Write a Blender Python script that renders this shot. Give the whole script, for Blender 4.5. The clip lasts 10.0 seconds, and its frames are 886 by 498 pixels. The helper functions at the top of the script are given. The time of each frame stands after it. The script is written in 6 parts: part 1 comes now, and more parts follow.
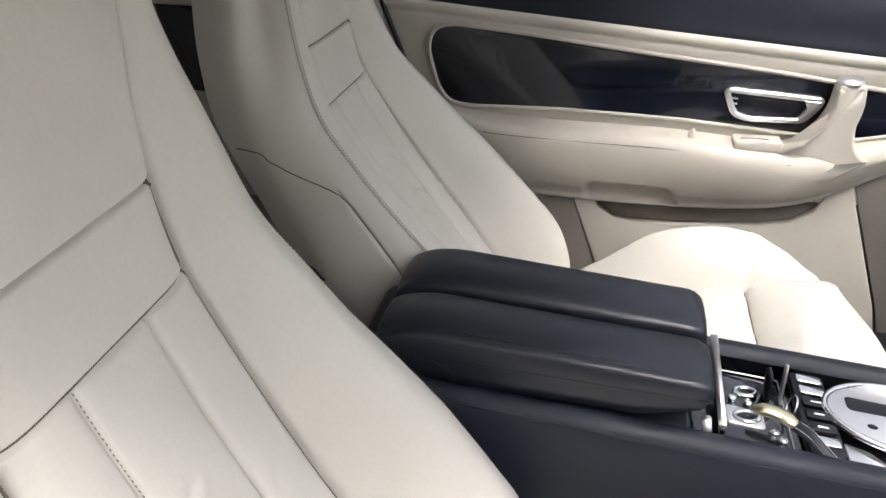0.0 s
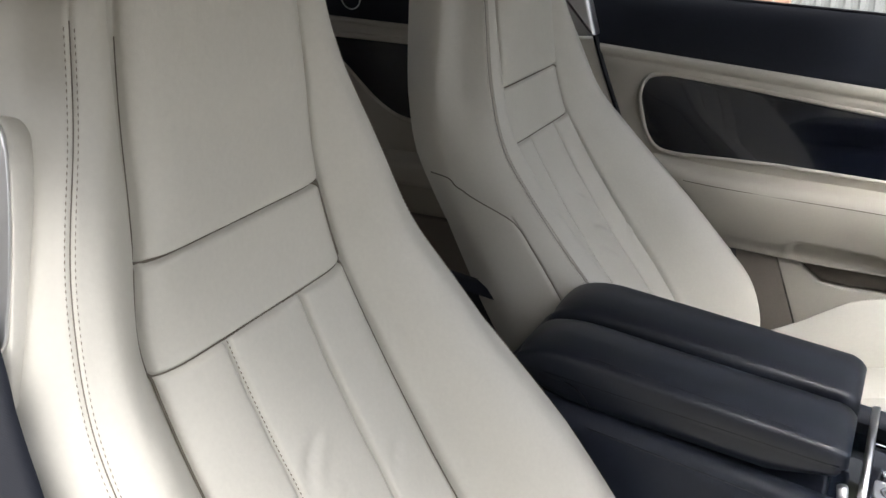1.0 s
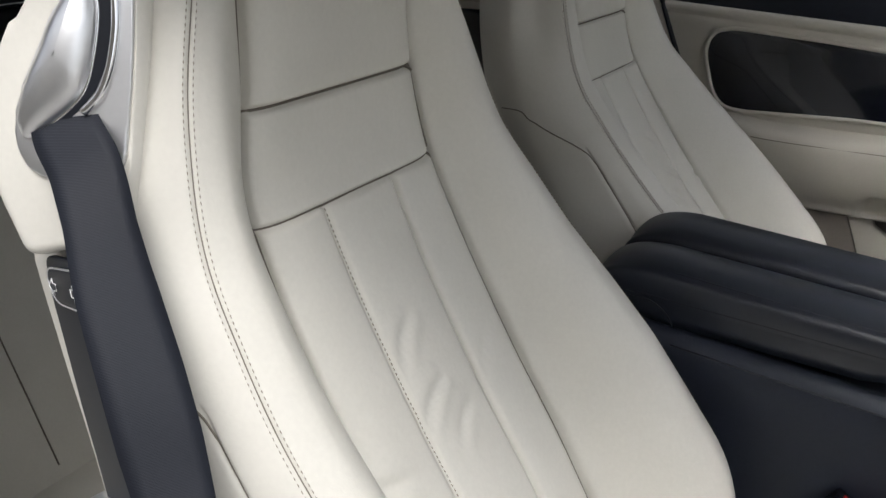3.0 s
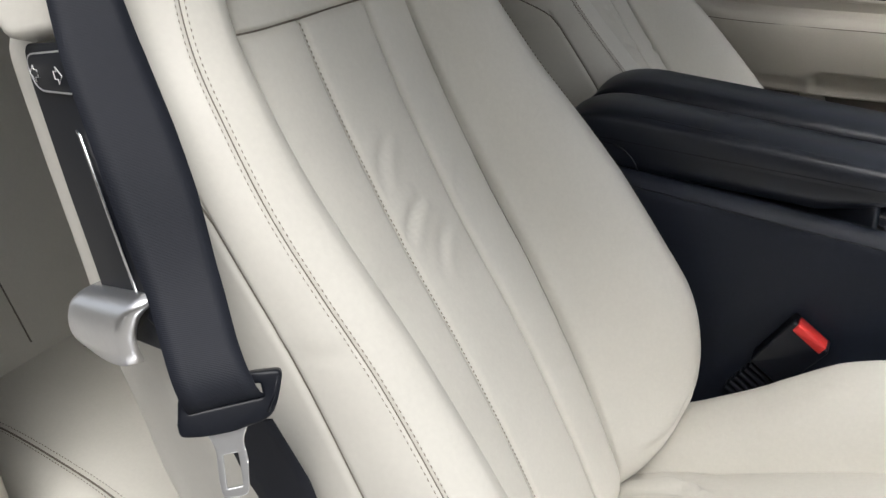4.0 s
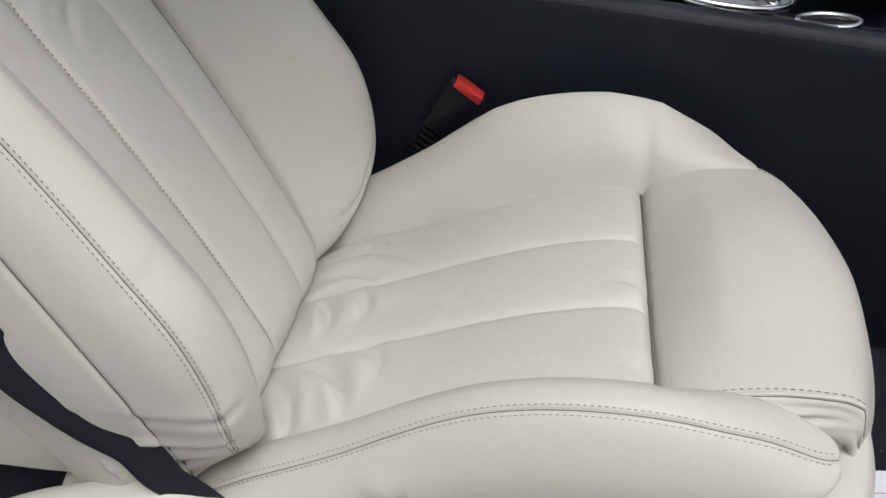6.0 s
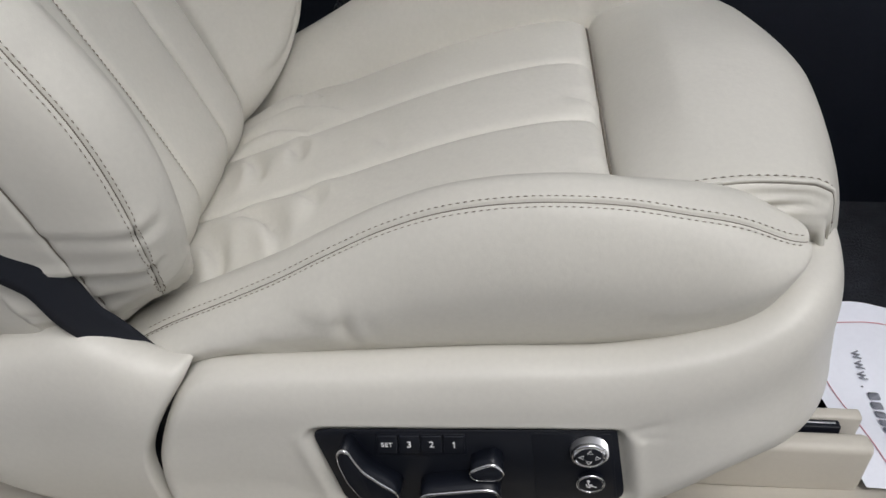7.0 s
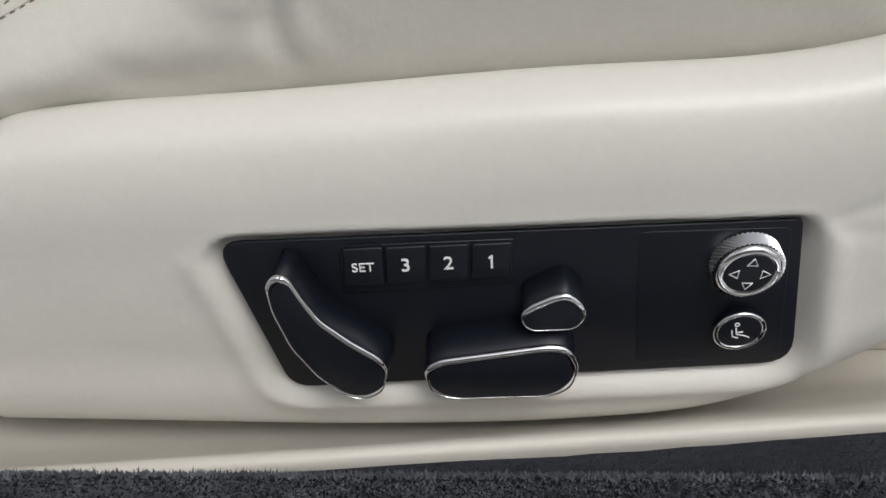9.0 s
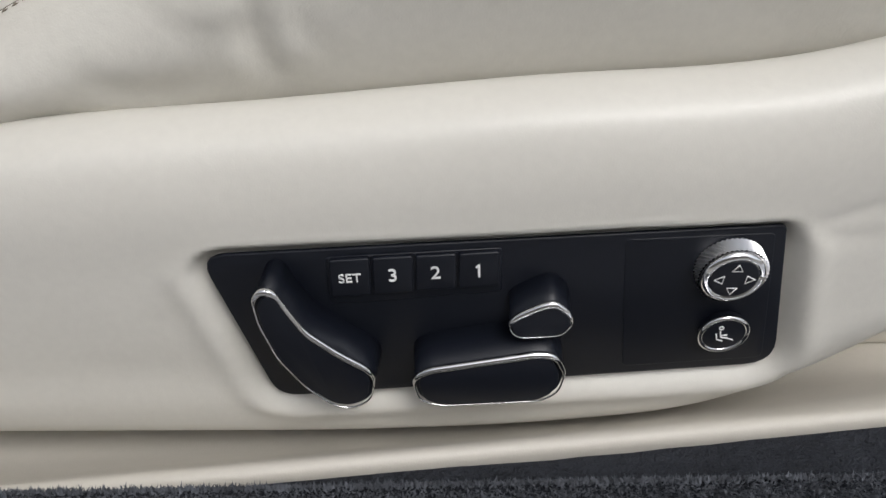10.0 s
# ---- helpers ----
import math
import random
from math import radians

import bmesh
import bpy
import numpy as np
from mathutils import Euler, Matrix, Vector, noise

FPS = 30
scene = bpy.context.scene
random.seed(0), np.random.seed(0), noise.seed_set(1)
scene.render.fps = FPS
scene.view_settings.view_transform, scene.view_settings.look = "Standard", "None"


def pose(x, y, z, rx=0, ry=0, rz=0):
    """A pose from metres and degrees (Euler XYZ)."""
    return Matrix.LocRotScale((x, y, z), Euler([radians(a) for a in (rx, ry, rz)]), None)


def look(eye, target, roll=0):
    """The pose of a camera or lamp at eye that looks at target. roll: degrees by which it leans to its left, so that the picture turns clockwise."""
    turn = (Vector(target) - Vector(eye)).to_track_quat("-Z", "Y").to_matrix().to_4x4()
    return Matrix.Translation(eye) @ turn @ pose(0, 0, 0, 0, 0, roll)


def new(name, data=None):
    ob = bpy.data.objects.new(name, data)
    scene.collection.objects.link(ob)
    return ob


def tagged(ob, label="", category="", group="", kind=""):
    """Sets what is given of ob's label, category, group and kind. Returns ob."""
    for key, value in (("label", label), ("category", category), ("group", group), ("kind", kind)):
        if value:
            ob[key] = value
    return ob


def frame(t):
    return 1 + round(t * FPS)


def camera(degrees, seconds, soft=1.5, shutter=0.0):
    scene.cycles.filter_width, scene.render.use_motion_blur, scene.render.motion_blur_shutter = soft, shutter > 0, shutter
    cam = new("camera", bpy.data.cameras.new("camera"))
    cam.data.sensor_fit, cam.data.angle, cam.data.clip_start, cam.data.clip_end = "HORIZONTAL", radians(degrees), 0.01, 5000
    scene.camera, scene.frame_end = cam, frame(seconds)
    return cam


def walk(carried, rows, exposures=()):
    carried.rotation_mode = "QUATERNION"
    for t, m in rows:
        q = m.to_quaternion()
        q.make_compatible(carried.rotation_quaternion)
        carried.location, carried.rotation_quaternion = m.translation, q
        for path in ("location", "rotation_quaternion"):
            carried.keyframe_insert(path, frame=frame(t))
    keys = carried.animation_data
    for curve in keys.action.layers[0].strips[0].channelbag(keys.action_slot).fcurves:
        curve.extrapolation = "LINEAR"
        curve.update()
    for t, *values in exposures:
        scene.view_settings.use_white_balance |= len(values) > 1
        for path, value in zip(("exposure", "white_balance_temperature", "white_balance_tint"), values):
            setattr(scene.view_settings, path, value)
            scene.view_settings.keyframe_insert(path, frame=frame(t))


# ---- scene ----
cam = camera(56.3, 10.0)
PATH = [
    (0, (-0.058, -0.17, 1.422), (-0.426, 1.57, 0.508), -1.2),
    (0.5, (0.014, -0.202, 1.43), (-0.69, 1.459, 0.567), -2.2),
    (1, (0.073, -0.212, 1.43), (-0.86, 1.367, 0.63), -2.3),
    (1.5, (0.07, -0.207, 1.415), (-0.928, 1.363, 0.681), -2.5),
    (1.8, (0.061, -0.215, 1.407), (-0.963, 1.351, 0.699), -2.8),
    (2, (0.059, -0.224, 1.403), (-0.975, 1.334, 0.695), -2.6),
    (2.2, (0.057, -0.231, 1.385), (-0.984, 1.326, 0.682), -2.7),
    (3.3, (0.039, -0.299, 1.292), (-0.943, 1.254, 0.502), -2.6),
    (3.5, (0.055, -0.315, 1.278), (-0.903, 1.24, 0.463), -2.7),
    (4, (0.049, -0.338, 1.221), (-0.84, 1.218, 0.331), -2.9),
    (4.5, (0.086, -0.349, 1.197), (-0.712, 1.215, 0.24), -3.0),
    (5, (0.095, -0.36, 1.175), (-0.518, 1.237, 0.138), -2.1),
    (5.5, (0.124, -0.367, 1.16), (-0.303, 1.248, 0.061), -1.6),
    (5.7, (0.132, -0.37, 1.149), (-0.223, 1.246, 0.025), -1.4),
    (6.8, (0.127, -0.385, 1.04), (-0.011, 1.16, -0.222), -1.3),
    (7, (0.131, -0.398, 1.003), (0.009, 1.155, -0.251), -1.1),
    (7.2, (0.13, -0.398, 0.972), (0.03, 1.132, -0.313), -0.6),
    (7.5, (0.112, -0.409, 0.914), (0.062, 1.147, -0.341), 0.5),
    (7.8, (0.095, -0.388, 0.845), (0.049, 1.18, -0.396), 0.5),
    (8, (0.087, -0.349, 0.812), (0.058, 1.183, -0.474), 0.7),
    (8.5, (0.082, -0.275, 0.743), (0.121, 1.271, -0.525), 1.9),
    (9, (0.085, -0.248, 0.715), (0.092, 1.256, -0.603), 0.5),
    (9.5, (0.079, -0.238, 0.719), (0.123, 1.245, -0.622), 1.1),
    (10, (0.079, -0.239, 0.723), (0.154, 1.231, -0.631), 1.5),
]
walk(cam, [(t, look(eye, target, roll)) for t, eye, target, roll in PATH], [(0.0, 1.45, 6650, 12), (0.5, 1.37, 6650, 11), (1.0, 1.12, 6550, 10), (1.6, 0.84, 6450, 10), (2.2, 0.70, 6450, 10), (3.3, 0.70, 6500, 9), (4.0, 0.56, 6550, 9), (5.0, 0.16, 6550, 10), (5.7, 0.12, 6450, 10), (7.0, -0.14, 6400, 10), (8.0, 0.02, 6400, 10), (9.0, 0.10, 6400, 10), (10.0, 0.12, 6400, 10)])

# ---- world and light ----
world = bpy.data.worlds.new("sky")
scene.world = world
world.use_nodes = True
wn = world.node_tree.nodes
sky = wn.new("ShaderNodeTexSky")
sky.sky_type, sky.sun_disc = "NISHITA", False
sky.sun_elevation, sky.sun_rotation = radians(63.1), radians(147.7)
sky.air_density, sky.dust_density, sky.ozone_density = 1.0, 4, 1.0
cloud = wn.new("ShaderNodeHueSaturation")  # a thin white overcast
cloud.inputs["Saturation"].default_value = 0.3
world.node_tree.links.new(sky.outputs[0], cloud.inputs["Color"])
world.node_tree.links.new(cloud.outputs[0], wn["Background"].inputs[0])
wn["Background"].inputs[1].default_value = 0.14
sun_data = bpy.data.lights.new("sun", "SUN")
sun_data.energy, sun_data.angle, sun_data.color = 1.15, radians(28), (1.0, 0.985, 0.965)
sun = new("sun", sun_data)
sun.matrix_world = look((0.38, -0.6, 1.4), (0, 0, 0))


# ---- materials ----
def material(name, color, rough=0.5, metal=0.0, spots=None, bumps=(), var=0.06, var_scale=6.0, coat=0.0, spec=0.5):
    """A principled surface with colour variation at a coarse scale and a fine one, and layers of relief (kind, scale, strength, distance)."""
    m = bpy.data.materials.new(name)
    m.use_nodes = True
    nt = m.node_tree
    b = nt.nodes["Principled BSDF"]
    co = nt.nodes.new("ShaderNodeTexCoord")
    b.inputs["Roughness"].default_value = rough
    b.inputs["Metallic"].default_value = metal
    b.inputs["Coat Weight"].default_value = coat
    b.inputs["Coat Roughness"].default_value = 0.04
    b.inputs["Specular IOR Level"].default_value = spec
    n1 = nt.nodes.new("ShaderNodeTexNoise")
    n1.inputs["Scale"].default_value, n1.inputs["Detail"].default_value = var_scale, 6.0
    n2 = nt.nodes.new("ShaderNodeTexNoise")
    n2.inputs["Scale"].default_value, n2.inputs["Detail"].default_value = var_scale * 40, 3.0
    add = nt.nodes.new("ShaderNodeMath")
    add.operation = "MULTIPLY_ADD"
    add.inputs[1].default_value = 0.5
    nt.links.new(n2.outputs[0], add.inputs[0])
    nt.links.new(n1.outputs[0], add.inputs[2])
    ramp = nt.nodes.new("ShaderNodeValToRGB")
    ramp.color_ramp.elements[0].position, ramp.color_ramp.elements[1].position = 0.5, 1.0
    lo = [c * (1 - var) for c in color]
    hi = [min(1, c * (1 + var)) for c in color]
    ramp.color_ramp.elements[0].color, ramp.color_ramp.elements[1].color = (*lo, 1), (*hi, 1)
    for n in (n1, n2):
        nt.links.new(co.outputs["Object"], n.inputs["Vector"])
    nt.links.new(add.outputs[0], ramp.inputs[0])
    nt.links.new(ramp.outputs[0], b.inputs["Base Color"])
    rr = nt.nodes.new("ShaderNodeMapRange")
    rr.inputs["To Min"].default_value, rr.inputs["To Max"].default_value = rough * 0.88, min(1, rough * 1.14)
    nt.links.new(n1.outputs[0], rr.inputs["Value"])
    nt.links.new(rr.outputs[0], b.inputs["Roughness"])
    last = None
    for kind, scale, strength, dist in bumps:
        if kind == "cells":
            tex = nt.nodes.new("ShaderNodeTexVoronoi")
            tex.feature = "DISTANCE_TO_EDGE"
            tex.inputs["Scale"].default_value = scale
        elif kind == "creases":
            edge = nt.nodes.new("ShaderNodeTexVoronoi")
            edge.feature = "DISTANCE_TO_EDGE"
            edge.inputs["Scale"].default_value = scale
            warp = nt.nodes.new("ShaderNodeTexNoise")
            warp.inputs["Scale"].default_value = scale * 1.6
            mix = nt.nodes.new("ShaderNodeVectorMath")
            mix.operation = "MULTIPLY_ADD"
            mix.inputs[1].default_value = (0.012, 0.012, 0.012)
            nt.links.new(co.outputs["Object"], warp.inputs["Vector"])
            nt.links.new(warp.outputs[1], mix.inputs[0])
            nt.links.new(co.outputs["Object"], mix.inputs[2])
            nt.links.new(mix.outputs[0], edge.inputs["Vector"])
            thin = nt.nodes.new("ShaderNodeMapRange")
            thin.inputs["From Max"].default_value = 0.06
            nt.links.new(edge.outputs[0], thin.inputs["Value"])
            patch = nt.nodes.new("ShaderNodeTexNoise")
            patch.inputs["Scale"].default_value = 9.0
            nt.links.new(co.outputs["Object"], patch.inputs["Vector"])
            where = nt.nodes.new("ShaderNodeMapRange")
            where.inputs["From Min"].default_value, where.inputs["From Max"].default_value = 0.48, 0.64
            nt.links.new(patch.outputs[0], where.inputs["Value"])
            tex = nt.nodes.new("ShaderNodeMath")
            tex.operation = "MULTIPLY_ADD"
            inv = nt.nodes.new("ShaderNodeMath")
            inv.operation = "SUBTRACT"
            inv.inputs[1].default_value = 1.0
            nt.links.new(thin.outputs[0], inv.inputs[0])
            nt.links.new(inv.outputs[0], tex.inputs[0])
            nt.links.new(where.outputs[0], tex.inputs[1])
            tex.inputs[2].default_value = 1.0
        elif kind == "bands":
            tex = nt.nodes.new("ShaderNodeTexWave")
            tex.bands_direction = "Z"
            tex.inputs["Scale"].default_value = scale
            tex.inputs["Distortion"].default_value = 0.4
        else:
            tex = nt.nodes.new("ShaderNodeTexNoise")
            tex.inputs["Scale"].default_value, tex.inputs["Detail"].default_value = scale, 4.0
        if kind != "creases":
            nt.links.new(co.outputs["Object"], tex.inputs["Vector"])
        bump = nt.nodes.new("ShaderNodeBump")
        bump.inputs["Strength"].default_value, bump.inputs["Distance"].default_value = strength, dist
        nt.links.new(tex.outputs[1] if kind == "bands" else tex.outputs[0], bump.inputs["Height"])
        if last:
            nt.links.new(last.outputs[0], bump.inputs["Normal"])
        last = bump
    if last:
        nt.links.new(last.outputs[0], b.inputs["Normal"])
    return m


LEATHER = material("cream_leather", (0.625, 0.606, 0.552), 0.42, bumps=(("noise", 26, 0.25, 0.006), ("creases", 70, 0.05, 0.0012), ("creases", 190, 0.08, 0.0006), ("cells", 750, 0.14, 0.0005), ("noise", 900, 0.15, 0.0004)), var=0.05)
SMOOTH = material("smooth_cream_leather", (0.632, 0.612, 0.560), 0.4, bumps=(("noise", 30, 0.12, 0.004), ("creases", 110, 0.05, 0.0008), ("cells", 900, 0.12, 0.0004)), var=0.04)
NAVY = material("navy_leather", (0.0098, 0.0128, 0.0210), 0.40, bumps=(("noise", 40, 0.08, 0.002), ("cells", 800, 0.10, 0.0004)), var=0.12, spec=0.5)
NAVYTRIM = material("navy_soft_trim", (0.0105, 0.0135, 0.023), 0.52, bumps=(("cells", 600, 0.3, 0.0005),), var=0.15, spec=0.3)
BLACK = material("black_plastic", (0.006, 0.0075, 0.0125), 0.40, bumps=(("noise", 1500, 0.08, 0.0003),), var=0.15, spec=0.32)
GLOSSBLACK = material("gloss_black_veneer", (0.007, 0.009, 0.016), 0.12, coat=1.0, bumps=(("noise", 9, 0.04, 0.01),), var=0.4, var_scale=9)
CHROME = material("polished_chrome", (0.82, 0.82, 0.83), 0.07, 1.0, var=0.02)
SATIN = material("satin_chrome", (0.80, 0.80, 0.81), 0.36, 1.0, bumps=(("noise", 300, 0.03, 0.0005),), var=0.03)
SILL = material("brushed_sill_metal", (0.56, 0.57, 0.60), 0.32, 1.0, bumps=(("noise", 60, 0.05, 0.001),), var=0.05)
CARPET = material("charcoal_carpet", (0.030, 0.033, 0.041), 0.95, bumps=(("noise", 900, 0.9, 0.003), ("noise", 250, 0.6, 0.004)), var=0.35, var_scale=30, spec=0.2)
PILE = material("slate_carpet_pile", (0.105, 0.112, 0.128), 0.95, var=0.35, var_scale=60, spec=0.2)
WEBBING = material("seat_belt_webbing", (0.010, 0.012, 0.019), 0.6, bumps=(("bands", 420, 0.25, 0.0004), ("noise", 1200, 0.2, 0.0003)), var=0.12, spec=0.3)
RED = material("red_plastic", (0.62, 0.035, 0.03), 0.35, var=0.05)
THREAD = material("taupe_thread", (0.22, 0.19, 0.15), 0.8, var=0.1)
# dark brown for seams; also puts groove shade into the colour
CREASE = material("dark_seam_and_groove_shade", (0.16, 0.14, 0.115), 0.8, var=0.1)
WHITE = material("white_print", (0.8, 0.8, 0.8), 0.5, var=0.02)
PAPER = material("white_paper", (0.76, 0.78, 0.86), 0.7, bumps=(("noise", 8, 0.3, 0.02),), var=0.03)
GREYINK = material("grey_ink", (0.22, 0.23, 0.27), 0.7, var=0.05)
PINKINK = material("pink_ink", (0.6, 0.25, 0.30), 0.7, var=0.05)
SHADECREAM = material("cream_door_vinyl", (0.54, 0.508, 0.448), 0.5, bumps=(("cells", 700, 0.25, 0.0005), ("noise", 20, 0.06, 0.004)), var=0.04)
POCKET = material("taupe_pocket_lining", (0.26, 0.23, 0.20), 0.75, bumps=(("noise", 500, 0.2, 0.001),), var=0.08)
GRILLE = material("taupe_speaker_mesh", (0.20, 0.18, 0.16), 0.7, bumps=(("cells", 300, 0.8, 0.002),), var=0.1)
LINING = material("pale_grey_headlining", (0.40, 0.385, 0.355), 0.9, bumps=(("noise", 400, 0.2, 0.001),), var=0.05)
RENDERWALL = material("white_render", (0.82, 0.82, 0.80), 0.9, bumps=(("noise", 60, 0.3, 0.004),), var=0.04, var_scale=2)
BLOCKWALL = material("taupe_render", (0.24, 0.22, 0.19), 0.9, bumps=(("noise", 60, 0.3, 0.004),), var=0.12, var_scale=1.5)
BRICK = material("red_brick", (0.47, 0.29, 0.215), 0.9, bumps=(("noise", 120, 0.5, 0.004),), var=0.35, var_scale=3)
MORTAR = material("lime_mortar", (0.62, 0.58, 0.52), 0.95, bumps=(("noise", 200, 0.5, 0.003),), var=0.1)
CLAD = material("grey_cladding", (0.52, 0.54, 0.53), 0.5, var=0.05)
BOUNCEGROUND = material("pale_bounce_ground", (0.34, 0.33, 0.31), 0.9, bumps=(("noise", 300, 0.6, 0.006),), var=0.25, var_scale=4)
PAINT = material("silver_car_paint", (0.42, 0.43, 0.46), 0.25, 0.7, coat=1.0, var=0.03)
GOLDKEY = material("pale_brass", (0.72, 0.66, 0.45), 0.3, 1.0, var=0.05)

# object random tint for the bricks
_b = BRICK.node_tree
_info = _b.nodes.new("ShaderNodeObjectInfo")
_hsv = _b.nodes.new("ShaderNodeHueSaturation")
_mr = _b.nodes.new("ShaderNodeMapRange")
_mr.inputs["To Min"].default_value, _mr.inputs["To Max"].default_value = 0.55, 1.6
_b.links.new(_info.outputs["Random"], _mr.inputs["Value"])
_b.links.new(_mr.outputs[0], _hsv.inputs["Value"])
_p = _b.nodes["Principled BSDF"]
_old = _p.inputs["Base Color"].links[0].from_socket
_b.links.new(_old, _hsv.inputs["Color"])
_b.links.new(_hsv.outputs[0], _p.inputs["Base Color"])


# ---- builders ----
def part(name, data, mat, parent=None, label="", smooth=True):
    """Link a bmesh or a mesh as one object, under parent where given."""
    if isinstance(data, bmesh.types.BMesh):
        me = bpy.data.meshes.new(name)
        bmesh.ops.recalc_face_normals(data, faces=data.faces)
        data.to_mesh(me)
        data.free()
    else:
        me = data
    me.materials.clear()
    me.materials.append(mat)
    if smooth:
        me.polygons.foreach_set("use_smooth", [True] * len(me.polygons))
    ob = new(name, me)
    if parent:
        ob.parent = parent
    if label:
        ob["label"] = label
    return ob


def thing(name, at, label, category, group="", kind=""):
    ob = new(name)
    ob.location = at
    ob.empty_display_size = 0.05
    return tagged(ob, label, category, group, kind)


def under(parent, ob):
    """Make ob, built in world places, a child of a thing that stands elsewhere."""
    ob.parent = parent
    ob.matrix_parent_inverse = Matrix.Translation(-Vector(parent.location))
    return ob


def wpart(name, data, mat, parent, label="", smooth=True):
    return under(parent, part(name, data, mat, None, label, smooth))


def stuff(ob):
    ob["kind"] = "stuff"
    return ob


def grid(P, close=False, faces=None):
    """A mesh from an array of points (rows, columns, 3)."""
    P = np.asarray(P, float)
    r, c = P.shape[:2]
    idx = np.arange(r * c).reshape(r, c)
    if close:
        idx = np.concatenate([idx, idx[:, :1]], 1)
    q = np.stack([idx[:-1, :-1], idx[:-1, 1:], idx[1:, 1:], idx[1:, :-1]], -1).reshape(-1, 4)
    me = bpy.data.meshes.new("grid")
    me.from_pydata(P.reshape(-1, 3).tolist(), [], q.tolist())
    me.update()
    return me


def smoothline(xs, ys, q):
    """A smooth curve through knots (finite-difference cubic)."""
    xs, ys, q = np.asarray(xs, float), np.asarray(ys, float), np.asarray(q, float)
    d = np.diff(ys) / np.diff(xs)
    m = np.concatenate([d[:1], (d[:-1] + d[1:]) / 2, d[-1:]])
    i = np.clip(np.searchsorted(xs, q) - 1, 0, len(xs) - 2)
    h = xs[i + 1] - xs[i]
    t = np.clip((q - xs[i]) / h, 0, 1)
    return (2 * t**3 - 3 * t**2 + 1) * ys[i] + (t**3 - 2 * t**2 + t) * h * m[i] + (-2 * t**3 + 3 * t**2) * ys[i + 1] + (t**3 - t**2) * h * m[i + 1]


def polyline(pts, n):
    """n points evenly along a smooth curve through pts."""
    pts = np.asarray(pts, float)
    s = np.concatenate([[0], np.cumsum(np.linalg.norm(np.diff(pts, axis=0), axis=1))])
    q = np.linspace(0, s[-1], n)
    return np.stack([smoothline(s, pts[:, k], q) for k in range(pts.shape[1])], -1)


def sweep(pts, radius, n=8, flat=1.0, up=(0, 0, 1)):
    """A tube along points, its radius constant or one for each point, flattened along up."""
    pts = np.asarray(pts, float)
    rad = np.broadcast_to(np.asarray(radius, float), (len(pts),))
    tan = np.gradient(pts, axis=0)
    tan /= np.linalg.norm(tan, axis=1)[:, None] + 1e-12
    side = np.cross(tan, np.asarray(up, float))
    side /= np.linalg.norm(side, axis=1)[:, None] + 1e-12
    top = np.cross(side, tan)
    a = np.linspace(0, 2 * math.pi, n, endpoint=False)
    ring = pts[:, None] + rad[:, None, None] * (np.cos(a)[None, :, None] * side[:, None] + flat * np.sin(a)[None, :, None] * top[:, None])
    me = grid(ring, close=True)
    bm = bmesh.new()
    bm.from_mesh(me)
    bm.verts.ensure_lookup_table()
    for k in (0, len(pts) - 1):
        try:
            bm.faces.new([bm.verts[k * n + j] for j in range(n)])
        except ValueError:
            pass
    bpy.data.meshes.remove(me)
    return bm


def box(lo, hi, bevel=0.0, seg=3):
    bm = bmesh.new()
    bmesh.ops.create_cube(bm, size=1)
    lo, hi = Vector(lo), Vector(hi)
    for v in bm.verts:
        v.co = Vector(((v.co.x + 0.5) * (hi.x - lo.x) + lo.x, (v.co.y + 0.5) * (hi.y - lo.y) + lo.y, (v.co.z + 0.5) * (hi.z - lo.z) + lo.z))
    if bevel:
        bmesh.ops.bevel(bm, geom=bm.edges[:], offset=bevel, segments=seg, profile=0.5, affect="EDGES")
    return bm


def rounded(outline, radius, n=5):
    """A closed outline (2D) with its corners rounded; radius one for all or one each."""
    pts = [Vector(p) for p in outline]
    k = len(pts)
    rad = [radius] * k if isinstance(radius, (int, float)) else radius
    out = []
    for i in range(k):
        p, a, b = pts[i], pts[i - 1], pts[(i + 1) % k]
        u, v = (a - p), (b - p)
        r = min(rad[i], u.length * 0.48, v.length * 0.48)
        u.normalize(), v.normalize()
        for j in range(n + 1):
            t = j / n
            q0, q1 = p + u * r * (1 - t), p + v * r * t
            out.append(q0 * (1 - t) + q1 * t)
    return [(q.x, q.y) for q in out]


def slab(outline, depth, place, bevel=0.0, seg=2):
    """A plate: a 2D outline (a, b) given depth along the third axis, each point laid into the world by place(a, b, c)."""
    bm = bmesh.new()
    vs = [bm.verts.new((a, b, 0)) for a, b in outline]
    f = bm.faces.new(vs)
    ext = bmesh.ops.extrude_face_region(bm, geom=[f])
    top = [e for e in ext["geom"] if isinstance(e, bmesh.types.BMVert)]
    for v in top:
        v.co.z = depth
    if bevel:
        tops = set(top)
        edges = [e for e in bm.edges if e.verts[0] in tops and e.verts[1] in tops]
        bmesh.ops.bevel(bm, geom=edges, offset=bevel, segments=seg, profile=0.5, affect="EDGES")
    for v in bm.verts:
        v.co = Vector(place(*v.co))
    return bm


def join(*bms):
    out = bmesh.new()
    for b in bms:
        me = bpy.data.meshes.new("tmp")
        b.to_mesh(me)
        b.free()
        out.from_mesh(me)
        bpy.data.meshes.remove(me)
    return out


